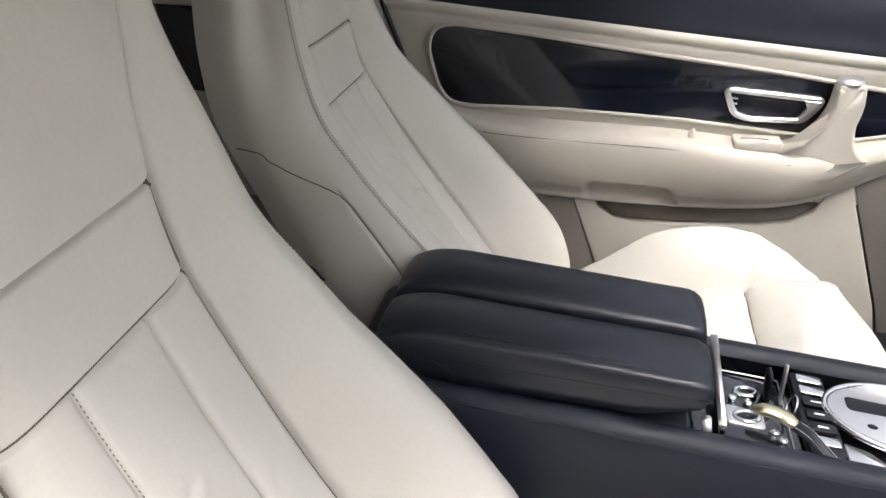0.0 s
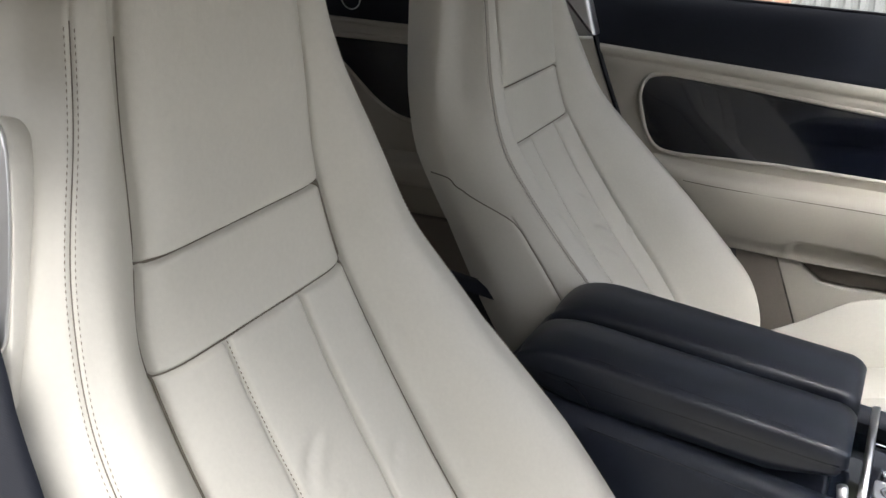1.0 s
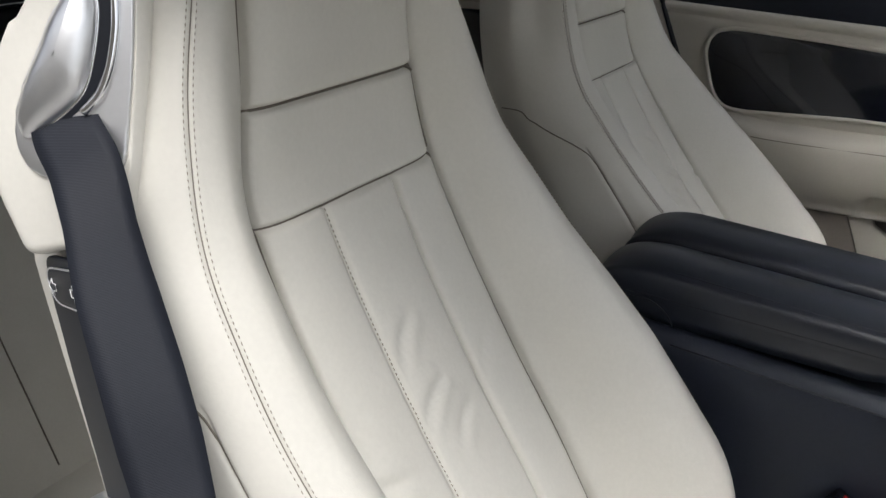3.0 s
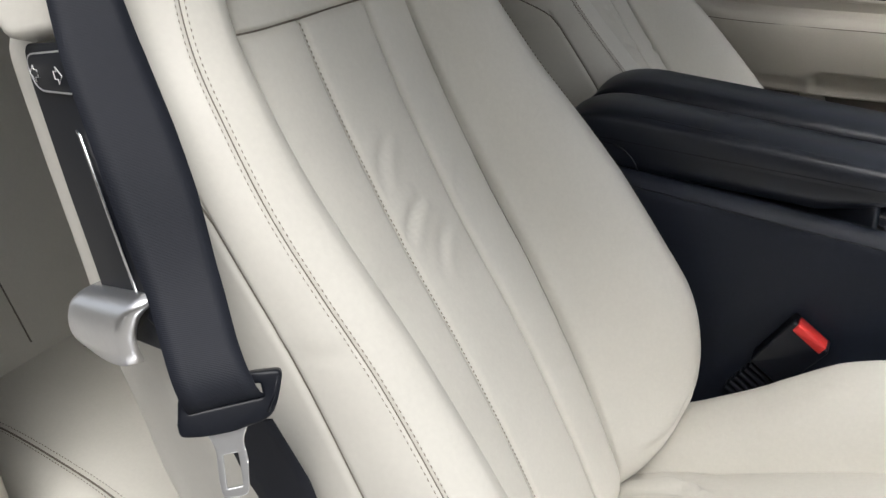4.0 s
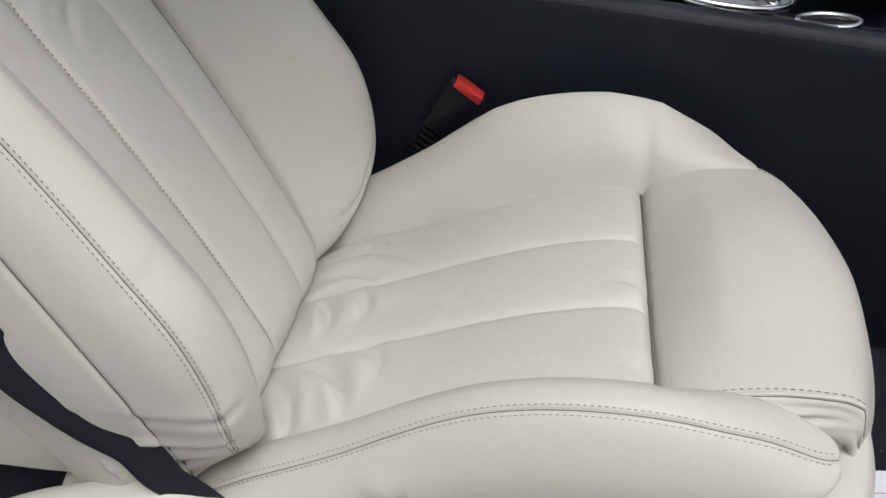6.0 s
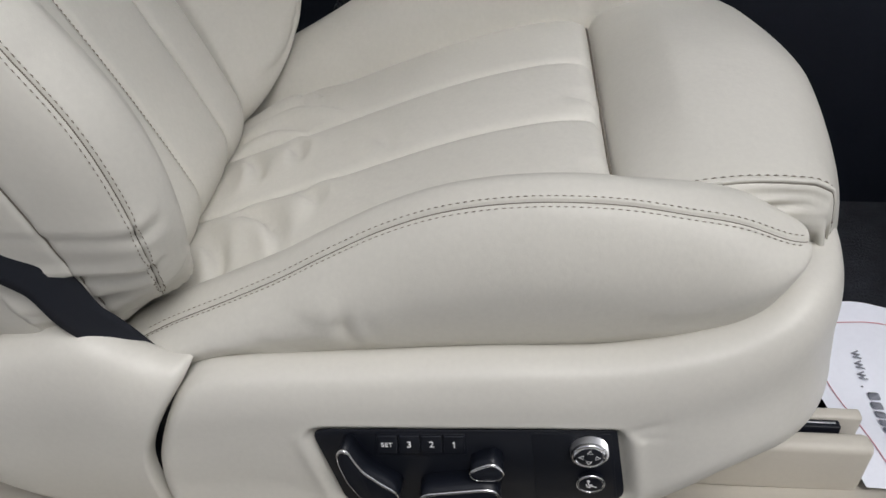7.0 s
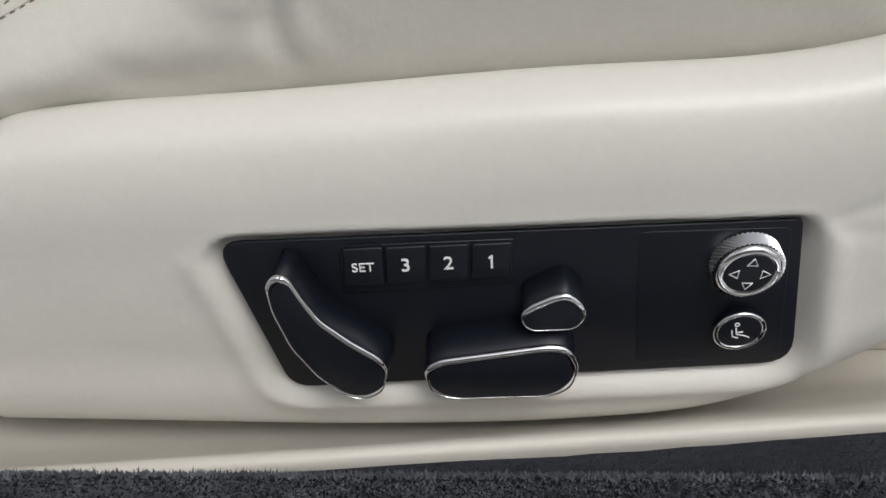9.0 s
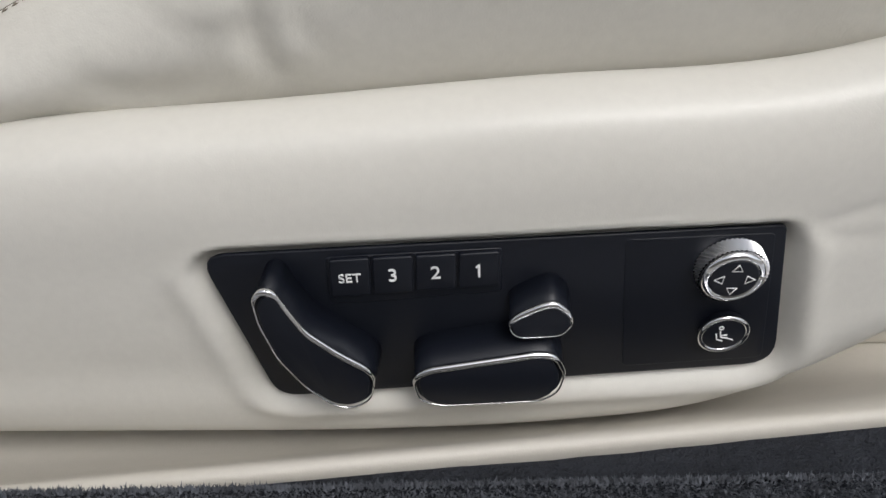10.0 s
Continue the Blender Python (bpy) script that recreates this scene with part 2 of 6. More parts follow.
def lettering(text, size, m, thick=0.0003):
    """The built-in font's letters as a mesh, centred, laid by the matrix m."""
    cu = bpy.data.curves.new("letters", "FONT")
    cu.body, cu.size, cu.extrude, cu.align_x, cu.align_y = text, size, thick, "CENTER", "CENTER"
    ob = new("letters", cu)
    me = bpy.data.meshes.new_from_object(ob.evaluated_get(bpy.context.evaluated_depsgraph_get()))
    bpy.data.objects.remove(ob)
    bpy.data.curves.remove(cu)
    me.transform(m)
    return me


def dashes(line, normals, pitch=0.0052, length=0.0034, radius=0.00055):
    """A row of stitches along a line of points, lying on the surface: one mesh of small spindles."""
    line, normals = np.asarray(line), np.asarray(normals)
    s = np.concatenate([[0], np.cumsum(np.linalg.norm(np.diff(line, axis=0), axis=1))])
    k = int(s[-1] / pitch)
    verts, faces = [], []
    for i in range(k):
        a, b = i * pitch, i * pitch + length
        p0, p1 = [np.array([np.interp(q, s, line[:, c]) for c in range(3)]) for q in (a, b)]
        nn = np.array([np.interp((a + b) / 2, s, normals[:, c]) for c in range(3)])
        nn /= np.linalg.norm(nn) + 1e-9
        t = (p1 - p0) / (np.linalg.norm(p1 - p0) + 1e-9)
        sd = np.cross(t, nn)
        base = len(verts)
        mid = (p0 + p1) / 2 + nn * radius * 0.6
        for w, c in ((0.25, p0), (1.0, mid), (0.25, p1)):
            for j in range(4):
                an = j * math.pi / 2 + math.pi / 4
                verts.append((c + radius * w * (math.cos(an) * sd + math.sin(an) * nn)).tolist())
        for r in range(2):
            for j in range(4):
                faces.append((base + r * 4 + j, base + r * 4 + (j + 1) % 4, base + r * 4 + 4 + (j + 1) % 4, base + r * 4 + 4 + j))
    me = bpy.data.meshes.new("stitches")
    me.from_pydata(verts, [], faces)
    return me


# ---- seats ----
Z_POCKET, Z_HEAD = 1.092, 1.181


def spine(z):
    z = np.asarray(z, float)
    return smoothline([0.40, 0.60, 0.902, 1.05, 1.11, 1.18, 1.30, 1.45], [-0.085, -0.174, -0.309, -0.376, -0.397, -0.403, -0.400, -0.39], z)


def segdist(a, b, p, q):
    """Distance in a plane from points (a, b) to the segment p-q."""
    dx, dy = q[0] - p[0], q[1] - p[1]
    t = np.clip(((a - p[0]) * dx + (b - p[1]) * dy) / (dx * dx + dy * dy), 0, 1)
    return np.hypot(a - p[0] - t * dx, b - p[1] - t * dy)


def fold(a, b, p, q, d, w):
    """Relief of one wrinkle from p to q: a valley with a ridge beside it that fades at both ends."""
    dx, dy = q[0] - p[0], q[1] - p[1]
    ln = math.hypot(dx, dy)
    t = ((a - p[0]) * dx + (b - p[1]) * dy) / ln**2
    side = ((b - p[1]) * dx - (a - p[0]) * dy) / ln
    side = side + 0.12 * ln * np.sin(math.pi * np.clip(t, 0, 1))
    end = np.clip(1 - (2 * t - 1) ** 2, 0, 1) ** 0.7
    return d * end * (0.8 * np.exp(-(((side - 1.5 * w) / (1.1 * w)) ** 2)) + 0.4 * np.exp(-(((side + 1.6 * w) / (1.3 * w)) ** 2)) - 1.1 * np.exp(-((side / (0.75 * w)) ** 2)))


BACK_FOLDS = [((0.045, 0.895), (-0.005, 0.925), 0.0022), ((0.04, 0.945), (0.0, 0.985), 0.0018), ((0.02, 0.865), (-0.03, 0.895), 0.0015), ((-0.055, 0.90), (-0.10, 0.935), 0.0015),
              ((0.13, 0.885), (0.085, 0.875), 0.0016), ((0.12, 0.74), (0.08, 0.72), 0.0012), ((-0.06, 0.72), (-0.11, 0.70), 0.0012),
              ((0.222, 0.632), (0.247, 0.616), 0.0022), ((0.212, 0.600), (0.238, 0.582), 0.0024), ((0.222, 0.672), (0.25, 0.664), 0.0014), ((0.16, 0.592), (0.175, 0.560), 0.0030),
              ((0.165, 0.568), (0.205, 0.556), 0.0026), ((0.225, 0.60), (0.24, 0.56), 0.0022), ((0.19, 0.62), (0.20, 0.585), 0.0020), ((-0.21, 0.64), (-0.15, 0.58), 0.0022), ((-0.22, 0.66), (-0.19, 0.62), 0.0018),
              ((0.225, 0.925), (0.25, 0.915), 0.0004), ((0.21, 0.80), (0.25, 0.79), 0.0004)]


def back_surface():
    """The backrest as rows of points (x, u, z) round its outline; u runs outwards. Returns rows, column marks and heights."""
    zs = set(np.round(np.linspace(0.45, 1.42, 250), 4))
    for zc in (Z_POCKET, Z_HEAD):
        zs |= {round(zc + d, 4) for d in (-0.012, -0.008, -0.005, -0.003, -0.0015, 0, 0.0015, 0.003, 0.005, 0.008, 0.012)}
    zs = np.array(sorted(zs))
    pins = smoothline([0.45, 0.55, 0.62, 0.70, 0.80, 0.90, 1.05, 1.20, 1.42], [0.005, 0.014, 0.018, 0.018, 0.012, 0.0, -0.003, 0.0, 0.0], zs)
    c1 = smoothline([0.45, 0.55, 0.70, 0.85, 1.00, 1.08, 1.12, 1.16, 1.20, 1.30, 1.42], [0.118, 0.121, 0.124, 0.127, 0.126, 0.123, 0.121, 0.114, 0.106, 0.100, 0.088], zs)
    u0 = smoothline([0.45, 0.53, 0.57, 0.60, 0.65, 0.70, 0.75, 0.80, 0.90, 0.95, 1.0, 1.06, 1.1, 1.2, 1.3, 1.42], [0.145, 0.160, 0.188, 0.213, 0.237, 0.243, 0.244, 0.240, 0.231, 0.229, 0.225, 0.215, 0.206, 0.180, 0.143, 0.118], zs)
    p0 = smoothline([0.45, 0.53, 0.57, 0.60, 0.65, 0.70, 0.75, 0.80, 0.85, 0.90, 0.95, 1.0, 1.06, 1.1, 1.2, 1.3, 1.42], [-0.04, 0.0, 0.03, 0.056, 0.088, 0.107, 0.115, 0.108, 0.099, 0.088, 0.074, 0.06, 0.046, 0.036, 0.018, 0.002, -0.008], zs)
    uc = u0 - smoothline([0.45, 0.55, 0.65, 0.9, 1.1, 1.3, 1.42], [0.012, 0.02, 0.036, 0.034, 0.028, 0.02, 0.015], zs)
    pc = p0 + smoothline([0.45, 0.55, 0.65, 0.9, 1.1, 1.3, 1.42], [0.006, 0.012, 0.016, 0.012, 0.008, 0.005, 0.003], zs)
    ug = smoothline([0.45, 0.556, 0.65, 0.7, 0.8, 0.9, 1.0, 1.06, 1.12, 1.2, 1.3, 1.42], [0.19, 0.212, 0.245, 0.254, 0.256, 0.251, 0.246, 0.238, 0.226, 0.20, 0.158, 0.128], zs)
    pg = smoothline([0.45, 0.556, 0.65, 0.7, 0.8, 0.9, 1.0, 1.06, 1.12, 1.2, 1.3, 1.42], [-0.05, -0.006, 0.030, 0.042, 0.046, 0.041, 0.026, 0.012, -0.002, -0.016, -0.028, -0.032], zs)
    us = smoothline([0.45, 0.6, 0.8, 1.0, 1.1, 1.2, 1.3, 1.42], [0.215, 0.24, 0.258, 0.250, 0.236, 0.222, 0.186, 0.150], zs)
    ub = smoothline([0.45, 0.6, 0.8, 1.06, 1.2, 1.3, 1.42], [0.20, 0.225, 0.225, 0.205, 0.190, 0.165, 0.13], zs)
    n = (12, 14, 14, 12, 14, 10, 8, 8)
    rows, marks = [], np.concatenate([[0], np.cumsum(n)])
    for i, z in enumerate(zs):
        kn = np.array([(c1[i], pins[i] - 0.007), (uc[i], pc[i]), (u0[i], p0[i]), (ug[i], pg[i]), (us[i], -0.05), (ub[i], -0.118)])
        s = np.concatenate([[0], np.cumsum(np.linalg.norm(np.diff(kn, axis=0), axis=1))])
        us_, ps_ = [], []
        su = 0.0485 * (1.0 if z < 1.1 else 1.0)
        for k, m in enumerate(n):
            t = np.arange(m) / m
            t = 0.5 - 0.5 * np.cos(math.pi * t)
            if k == 0:
                u = su * t
                us_ += list(u)
                ps_ += list(pins[i] + (0.0045 * np.sqrt(np.clip(1 - (u / su) ** 2, 0, 1)) if z < Z_POCKET else 0.004 * np.ones(m)))
            elif k == 1:
                u = su + (c1[i] - su) * t
                us_ += list(u)
                ps_ += list(pins[i] + (0.0055 * np.sqrt(np.clip(1 - (2 * t - 1) ** 2, 0, 1)) if z < Z_POCKET else 0.004 * (1 - t**6)) - 0.007 * t**5)
            elif k < 7:
                q = s[k - 2] + (s[k - 1] - s[k - 2]) * t
                us_ += list(smoothline(s, kn[:, 0], q))
                ps_ += list(smoothline(s, kn[:, 1], q))
            else:
                us_ += list(ub[i] * (1 - t))
                ps_ += list(-0.118 - 0.03 * np.sin(math.pi / 2 * t))
        us_.append(0.0), ps_.append(-0.148)
        u, p = np.array(us_), np.array(ps_)
        arc = np.concatenate([[0], np.cumsum(np.hypot(np.diff(u), np.diff(p)))])
        tu, tp = np.gradient(u), np.gradient(p)
        ln = np.hypot(tu, tp) + 1e-9
        nu, npp = -tp / ln, tu / ln
        dep = 0 * u
        if z < Z_POCKET:
            dep += 0.0042 * np.exp(-(((arc - arc[marks[1]]) / 0.0024) ** 2))
        dep += 0.0060 * np.exp(-(((arc - arc[marks[2]]) / 0.0030) ** 2))
        dep += 0.0030 * np.exp(-(((arc - arc[marks[4]]) / 0.0016) ** 2)) - 0.0016 * np.exp(-(((arc - arc[marks[4]]) / 0.0060) ** 2))
        if z < 1.02:
            dep += 0.0022 * np.exp(-(((arc - arc[marks[5]]) / 0.0014) ** 2))
        u, p = u - nu * dep, p - npp * dep
        inner = np.arange(len(u)) <= marks[2]
        for zc, d in ((Z_POCKET, 0.005), (Z_HEAD, 0.008)):
            p = p - np.where(inner, d * math.exp(-(((z - zc) / 0.0026) ** 2)), 0)
        if z > Z_HEAD:
            p = p + np.where(inner, 0.007 * (1 - math.exp(-(z - Z_HEAD) / 0.008)) * (1 - np.clip(u / c1[i], 0, 1) ** 8), 0)
        p = p - 0.026 * np.clip((0.578 - z) / 0.05, 0, 1.5) ** 2 * np.clip((0.235 - u) / 0.03, 0, 1)
        if z > 1.36:
            f = math.sqrt(max(0.0, 1 - ((z - 1.36) / 0.062) ** 2))
            u, p = u * f, -0.07 + (p + 0.07) * f
        rows.append(np.stack([spine(z) + p, u, np.full_like(u, z)], -1))
    half = np.array(rows)
    mirror = half[:, 1:-1][:, ::-1].copy()
    mirror[..., 1] *= -1
    zz = mirror[..., 2]
    lift = 0.016 * np.clip((zz - 0.55) / 0.08, 0, 1) * np.clip((1.0 - zz) / 0.12, 0, 1)
    mirror[..., 1] -= lift * np.clip((-mirror[..., 1] - 0.13) / 0.08, 0, 1)
    full = np.concatenate([half, mirror], 1)  # centre, outwards, behind, back to the centre
    front = np.zeros(full.shape[1], bool)
    front[: marks[6]] = True
    front[-marks[6]:] = True
    nrm = np.cross(np.gradient(full, axis=1), np.gradient(full, axis=0))
    nrm /= np.linalg.norm(nrm, axis=2)[..., None] + 1e-9
    if nrm[len(zs) // 2, 0, 0] < 0:
        nrm = -nrm
    for p, q, d in BACK_FOLDS:
        full += nrm * np.where(front, fold(full[..., 1], full[..., 2], p, q, 1.8 * d, 0.0066), 0)[..., None]
    return full, marks, zs


def build_seat(empty, m, yc, recline, lift, high, slide=0.0):
    """Backrest and cushion of one seat; m=+1: its outer side faces -y; lift raises the cushion; high: how far the outer and inner cushion bolsters stand up."""
    ca, sa = math.cos(radians(recline)), math.sin(radians(recline))

    def lay(P, back):
        P = np.array(P, float)
        if back and recline:
            X, Z = P[..., 0] + 0.13, P[..., 2] - 0.52
            P[..., 0], P[..., 2] = X * ca - Z * sa - 0.13, X * sa + Z * ca + 0.52
        if not back:
            P[..., 2] += lift
            P[..., 0] += slide
        P[..., 1] = yc - m * P[..., 1]
        return P

    full, marks, zs = back_surface()
    W = full.shape[1]
    M = marks
    r_pocket = int(np.argmin(abs(zs - Z_POCKET)))
    r_head = int(np.argmin(abs(zs - Z_HEAD)))
    wide = np.concatenate([full[:, -M[6]:], full[:, : M[6] + 1]], 1)
    c = M[6]

    def cut(r0, r1, c0, c1):
        return grid(lay(wide[r0:r1 + 1, c + c0:c + c1 + 1], True))

    last = len(zs) - 1
    wpart("headrest_panel", cut(r_head, last, -M[2], M[2]), LEATHER, empty, "smooth cream leather headrest panel")
    wpart("shoulder_panel", cut(r_pocket, r_head, -M[2], M[2]), LEATHER, empty)
    for a, b in ((-M[2], -M[1]), (-M[1], M[1]), (M[1], M[2])):
        wpart("insert_panel", cut(0, r_pocket, a, b), LEATHER, empty)
    wpart("back_bolster", cut(0, last, M[2], M[4]), LEATHER, empty)
    wpart("back_bolster", cut(0, last, -M[4], -M[2]), LEATHER, empty)
    wpart("side_cover", cut(0, last, M[4], M[6]), SMOOTH, empty)
    wpart("side_cover", cut(0, last, -M[6], -M[4]), SMOOTH, empty)
    rear = full[:, M[6]:W - M[6] + 1]
    wpart("back_cover", grid(lay(rear, True)), SMOOTH, empty)

    # stitching on the backrest
    P = lay(full, True)
    dz, dc = np.gradient(P, axis=0), np.gradient(P, axis=1)
    N = np.cross(dc, dz)
    N /= np.linalg.norm(N, axis=2)[..., None] + 1e-9
    if m > 0:
        N = -N
    if N[len(zs) // 2, 0, 0] < 0:
        N = -N

    def offset_line(col, d, r0, r1):
        """Points beside a column, d metres across the surface."""
        pts, nor = [], []
        way = col + (1 if d > 0 else -1) * np.arange(0, 9)
        for r in range(r0, r1):
            run = P[r, way % W]
            far = np.concatenate([[0], np.cumsum(np.linalg.norm(np.diff(run, axis=0), axis=1))])
            pts.append([np.interp(abs(d), far, run[:, c]) for c in range(3)] + N[r, way[3] % W] * 0.0004)
            nor.append(N[r, way[3] % W])
        return np.array(pts), np.array(nor)

    # A dark tube along a seam, painting in the shade of its groove.
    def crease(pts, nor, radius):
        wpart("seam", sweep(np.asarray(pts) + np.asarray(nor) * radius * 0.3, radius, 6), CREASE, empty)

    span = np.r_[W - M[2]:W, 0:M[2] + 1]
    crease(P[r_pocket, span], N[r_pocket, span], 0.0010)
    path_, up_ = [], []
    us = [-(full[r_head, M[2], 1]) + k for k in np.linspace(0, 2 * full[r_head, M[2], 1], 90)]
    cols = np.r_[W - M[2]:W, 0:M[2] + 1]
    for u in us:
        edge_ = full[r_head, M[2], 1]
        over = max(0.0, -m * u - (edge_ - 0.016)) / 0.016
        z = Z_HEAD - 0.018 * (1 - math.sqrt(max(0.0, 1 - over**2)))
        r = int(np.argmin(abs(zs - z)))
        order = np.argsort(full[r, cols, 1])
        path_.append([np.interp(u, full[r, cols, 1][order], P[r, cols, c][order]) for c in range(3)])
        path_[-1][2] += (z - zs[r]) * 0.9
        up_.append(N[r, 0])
    # dark tube paints the shade line beneath the headrest's overhang
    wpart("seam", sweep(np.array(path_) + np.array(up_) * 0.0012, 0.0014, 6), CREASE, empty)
    # bolster grooves: dark tubes stand in for shade, thicker on the inner side
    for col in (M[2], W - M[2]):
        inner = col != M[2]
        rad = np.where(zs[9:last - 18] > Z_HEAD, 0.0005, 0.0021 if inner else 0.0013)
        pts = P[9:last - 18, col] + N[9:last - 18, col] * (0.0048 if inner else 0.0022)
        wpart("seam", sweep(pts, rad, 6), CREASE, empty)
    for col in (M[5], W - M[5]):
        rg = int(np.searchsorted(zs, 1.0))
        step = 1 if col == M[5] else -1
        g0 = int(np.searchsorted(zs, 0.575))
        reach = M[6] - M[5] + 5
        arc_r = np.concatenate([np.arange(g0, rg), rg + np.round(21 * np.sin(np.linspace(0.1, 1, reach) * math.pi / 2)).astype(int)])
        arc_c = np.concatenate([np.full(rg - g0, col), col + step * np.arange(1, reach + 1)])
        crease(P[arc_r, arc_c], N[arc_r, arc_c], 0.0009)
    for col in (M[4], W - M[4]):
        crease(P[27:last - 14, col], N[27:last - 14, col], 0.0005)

    for side in (1, -1):
        for d in (0.0040, -0.0040):
            col = M[4] if side > 0 else W - M[4]
            r0 = int(np.searchsorted(zs, 0.53))
            stuff(wpart("stitching", dashes(*offset_line(col, d, r0, last - 14), pitch=0.0048, length=0.0030, radius=0.00052), THREAD, empty))
        col = M[1] if side > 0 else W - M[1]
        stuff(wpart("stitching", dashes(*offset_line(col, -0.0036 if side > 0 else 0.0036, 6, r_pocket - 1), pitch=0.0048, length=0.0032, radius=0.0006), THREAD, empty))

    # cushion: insert and front roll along one profile
    prof = np.array([(-0.23, 0.47), (-0.19, 0.505), (-0.16, 0.523), (-0.12, 0.541), (-0.086, 0.554), (-0.03, 0.577), (0.03, 0.602), (0.09, 0.625), (0.14, 0.640), (0.19, 0.649), (0.211, 0.647), (0.2185, 0.640)])
    roll = np.array([(0.2265, 0.640), (0.234, 0.651), (0.255, 0.663), (0.29, 0.672), (0.325, 0.674), (0.36, 0.667), (0.392, 0.646), (0.413, 0.612), (0.422, 0.57), (0.418, 0.53), (0.405, 0.50)])
    su, eu, er = 0.053, 0.168, 0.181
    yq = 0.007 * m  # the cushion sits a little inboard of the backrest

    def halfcols(a, b, k):
        t = np.arange(k + 1) / k
        return a + (b - a) * (0.5 - 0.5 * np.cos(math.pi * t))

    uu = np.concatenate([halfcols(-eu, -su, 16), halfcols(-su, su, 18)[1:], halfcols(su, eu, 16)[1:]])
    pl = polyline(prof, 90)
    pl = np.concatenate([pl, [(0.2225, 0.630)]])
    A = np.zeros((len(pl), len(uu), 3))
    for i, (x, z) in enumerate(pl):
        e = min(1.0, max(0.0, (0.2225 - x) / 0.012))
        puff = np.where(abs(uu) < su, 0.005 * np.sqrt(np.clip(1 - (uu / su) ** 2, 0, 1)), 0.005 * np.sqrt(np.clip(1 - ((abs(uu) - (su + eu) / 2) / ((eu - su) / 2)) ** 2, 0, 1)))
        gro = 0.003 * np.exp(-(((abs(uu) - su) / 0.003) ** 2)) + 0.012 * (abs(uu) / eu) ** 8
        A[i, :, 0], A[i, :, 1], A[i, :, 2] = x, uu, z + (puff - gro) * e
    folds = [((-0.15, -0.150), (-0.03, -0.105), 0.0045), ((-0.14, -0.115), (-0.02, -0.078), 0.0040), ((-0.14, -0.080), (-0.06, -0.062), 0.0035), ((-0.125, -0.040), (-0.100, 0.020), 0.0035), ((-0.075, -0.035), (-0.060, 0.005), 0.0028), ((-0.115, 0.065), (-0.045, 0.135), 0.0050),
             ((-0.135, 0.095), (-0.100, 0.155), 0.0045), ((-0.05, 0.060), (-0.02, 0.095), 0.0028), ((0.02, 0.01), (0.035, 0.04), 0.0014), ((0.19, 0.02), (0.222, 0.03), 0.002), ((0.19, 0.13), (0.222, 0.145), 0.0025), ((0.2, 0.15), (0.222, 0.155), 0.0025)]
    for p, q, d in folds:
        A[..., 2] += fold(A[..., 0], A[..., 1], p, q, 2.7 * d, 0.009)
    A[..., 1] -= yq * m
    cs = [0, 16, 34, 50]
    for a, b in zip(cs[:-1], cs[1:]):
        wpart("cushion_panel", grid(lay(A[:, a:b + 1], False)), LEATHER, empty)
    rl = np.concatenate([[(0.2225, 0.630)], polyline(roll, 60)])
    ur = np.concatenate([-halfcols(0, er, 24)[::-1], halfcols(0, er, 24)[1:]])
    B = np.zeros((len(rl), len(ur), 3))
    for i, (x, z) in enumerate(rl):
        w = 1 - abs(ur / er) ** 1.5
        e = min(1.0, max(0.0, (x - 0.2265) / 0.05))
        soft = (abs(ur) / er) ** 14 * min(1.0, (x - 0.2225) / 0.03)
        B[i, :, 0] = 0.2225 + (x - 0.2225) * (0.923 + 0.093 * w) - 0.004 * soft
        B[i, :, 0] -= np.maximum(0, B[i, :, 0] - 0.372) * 0.65 * (abs(ur) / er) ** 6
        B[i, :, 1] = ur
        B[i, :, 2] = 0.64 + (z - 0.64) * (0.736 if z > 0.64 else 1.0) + 0.0216 * w * e - 0.004 * soft
    rise = np.interp(np.arange(len(rl)), [8, 17, 23, 26, 29, 32, 35, 38, 41, 44, 50], [0, 0.004, 0.008, 0.011, 0.016, 0.018, 0.018, 0.016, 0.012, 0.006, 0])
    B[..., 2] += rise[:, None] * (np.maximum(ur, 0) / er) ** 5  # the outer edge stands fuller
    B[..., 1] -= yq * m + 0.0173
    wpart("front_roll", grid(lay(B, False)), LEATHER, empty)
    for side in (1, -1):
        top = B[8:, -1 if side > 0 else 0]
        down = [top]
        arc = 0.0053 * np.arange(len(top)) - 0.08
        for k in range(1, 43):
            d, deep = top.copy(), 0.002 * k
            belly = 0.012 * math.sin(math.pi * min(deep, 0.05) / 0.05) ** 0.7 - 0.10 * max(0.0, deep - 0.05)
            ruck = 0.0
            for at, slope, hollow in ((0.009, -0.02, 0.0035), (0.019, -0.13, 0.0065), (0.031, -0.24, 0.0070), (0.043, -0.10, 0.0050)):
                ruck = ruck + hollow * np.exp(-(((deep - at - slope * arc) / 0.0034) ** 2)) * (0.55 + 0.45 * np.sin(55 * arc + 90 * at))
            d[:, 1] += side * (belly - ruck * min(1.0, k / 4))
            d[:, 2] -= deep
            d[:, 0] -= 0.2 * deep
            down.append(d)
        wpart("roll_gusset", grid(lay(np.array(down), False)), LEATHER, empty, "wrinkled leather gusset")
        ln = lay(top, False)
        near = lay(B[8:, -3 if side > 0 else 2], False) + np.array([0.0003, 0, 0.0003])
        nn = np.tile([[0.3, 0, 1.0]], (len(near), 1))
        stuff(wpart("stitching", dashes(near[2:40], nn[2:40], pitch=0.0062, length=0.0042, radius=0.0006), THREAD, empty))
        cutoff = int(np.argmax(top[:, 2] < 0.632)) or 50
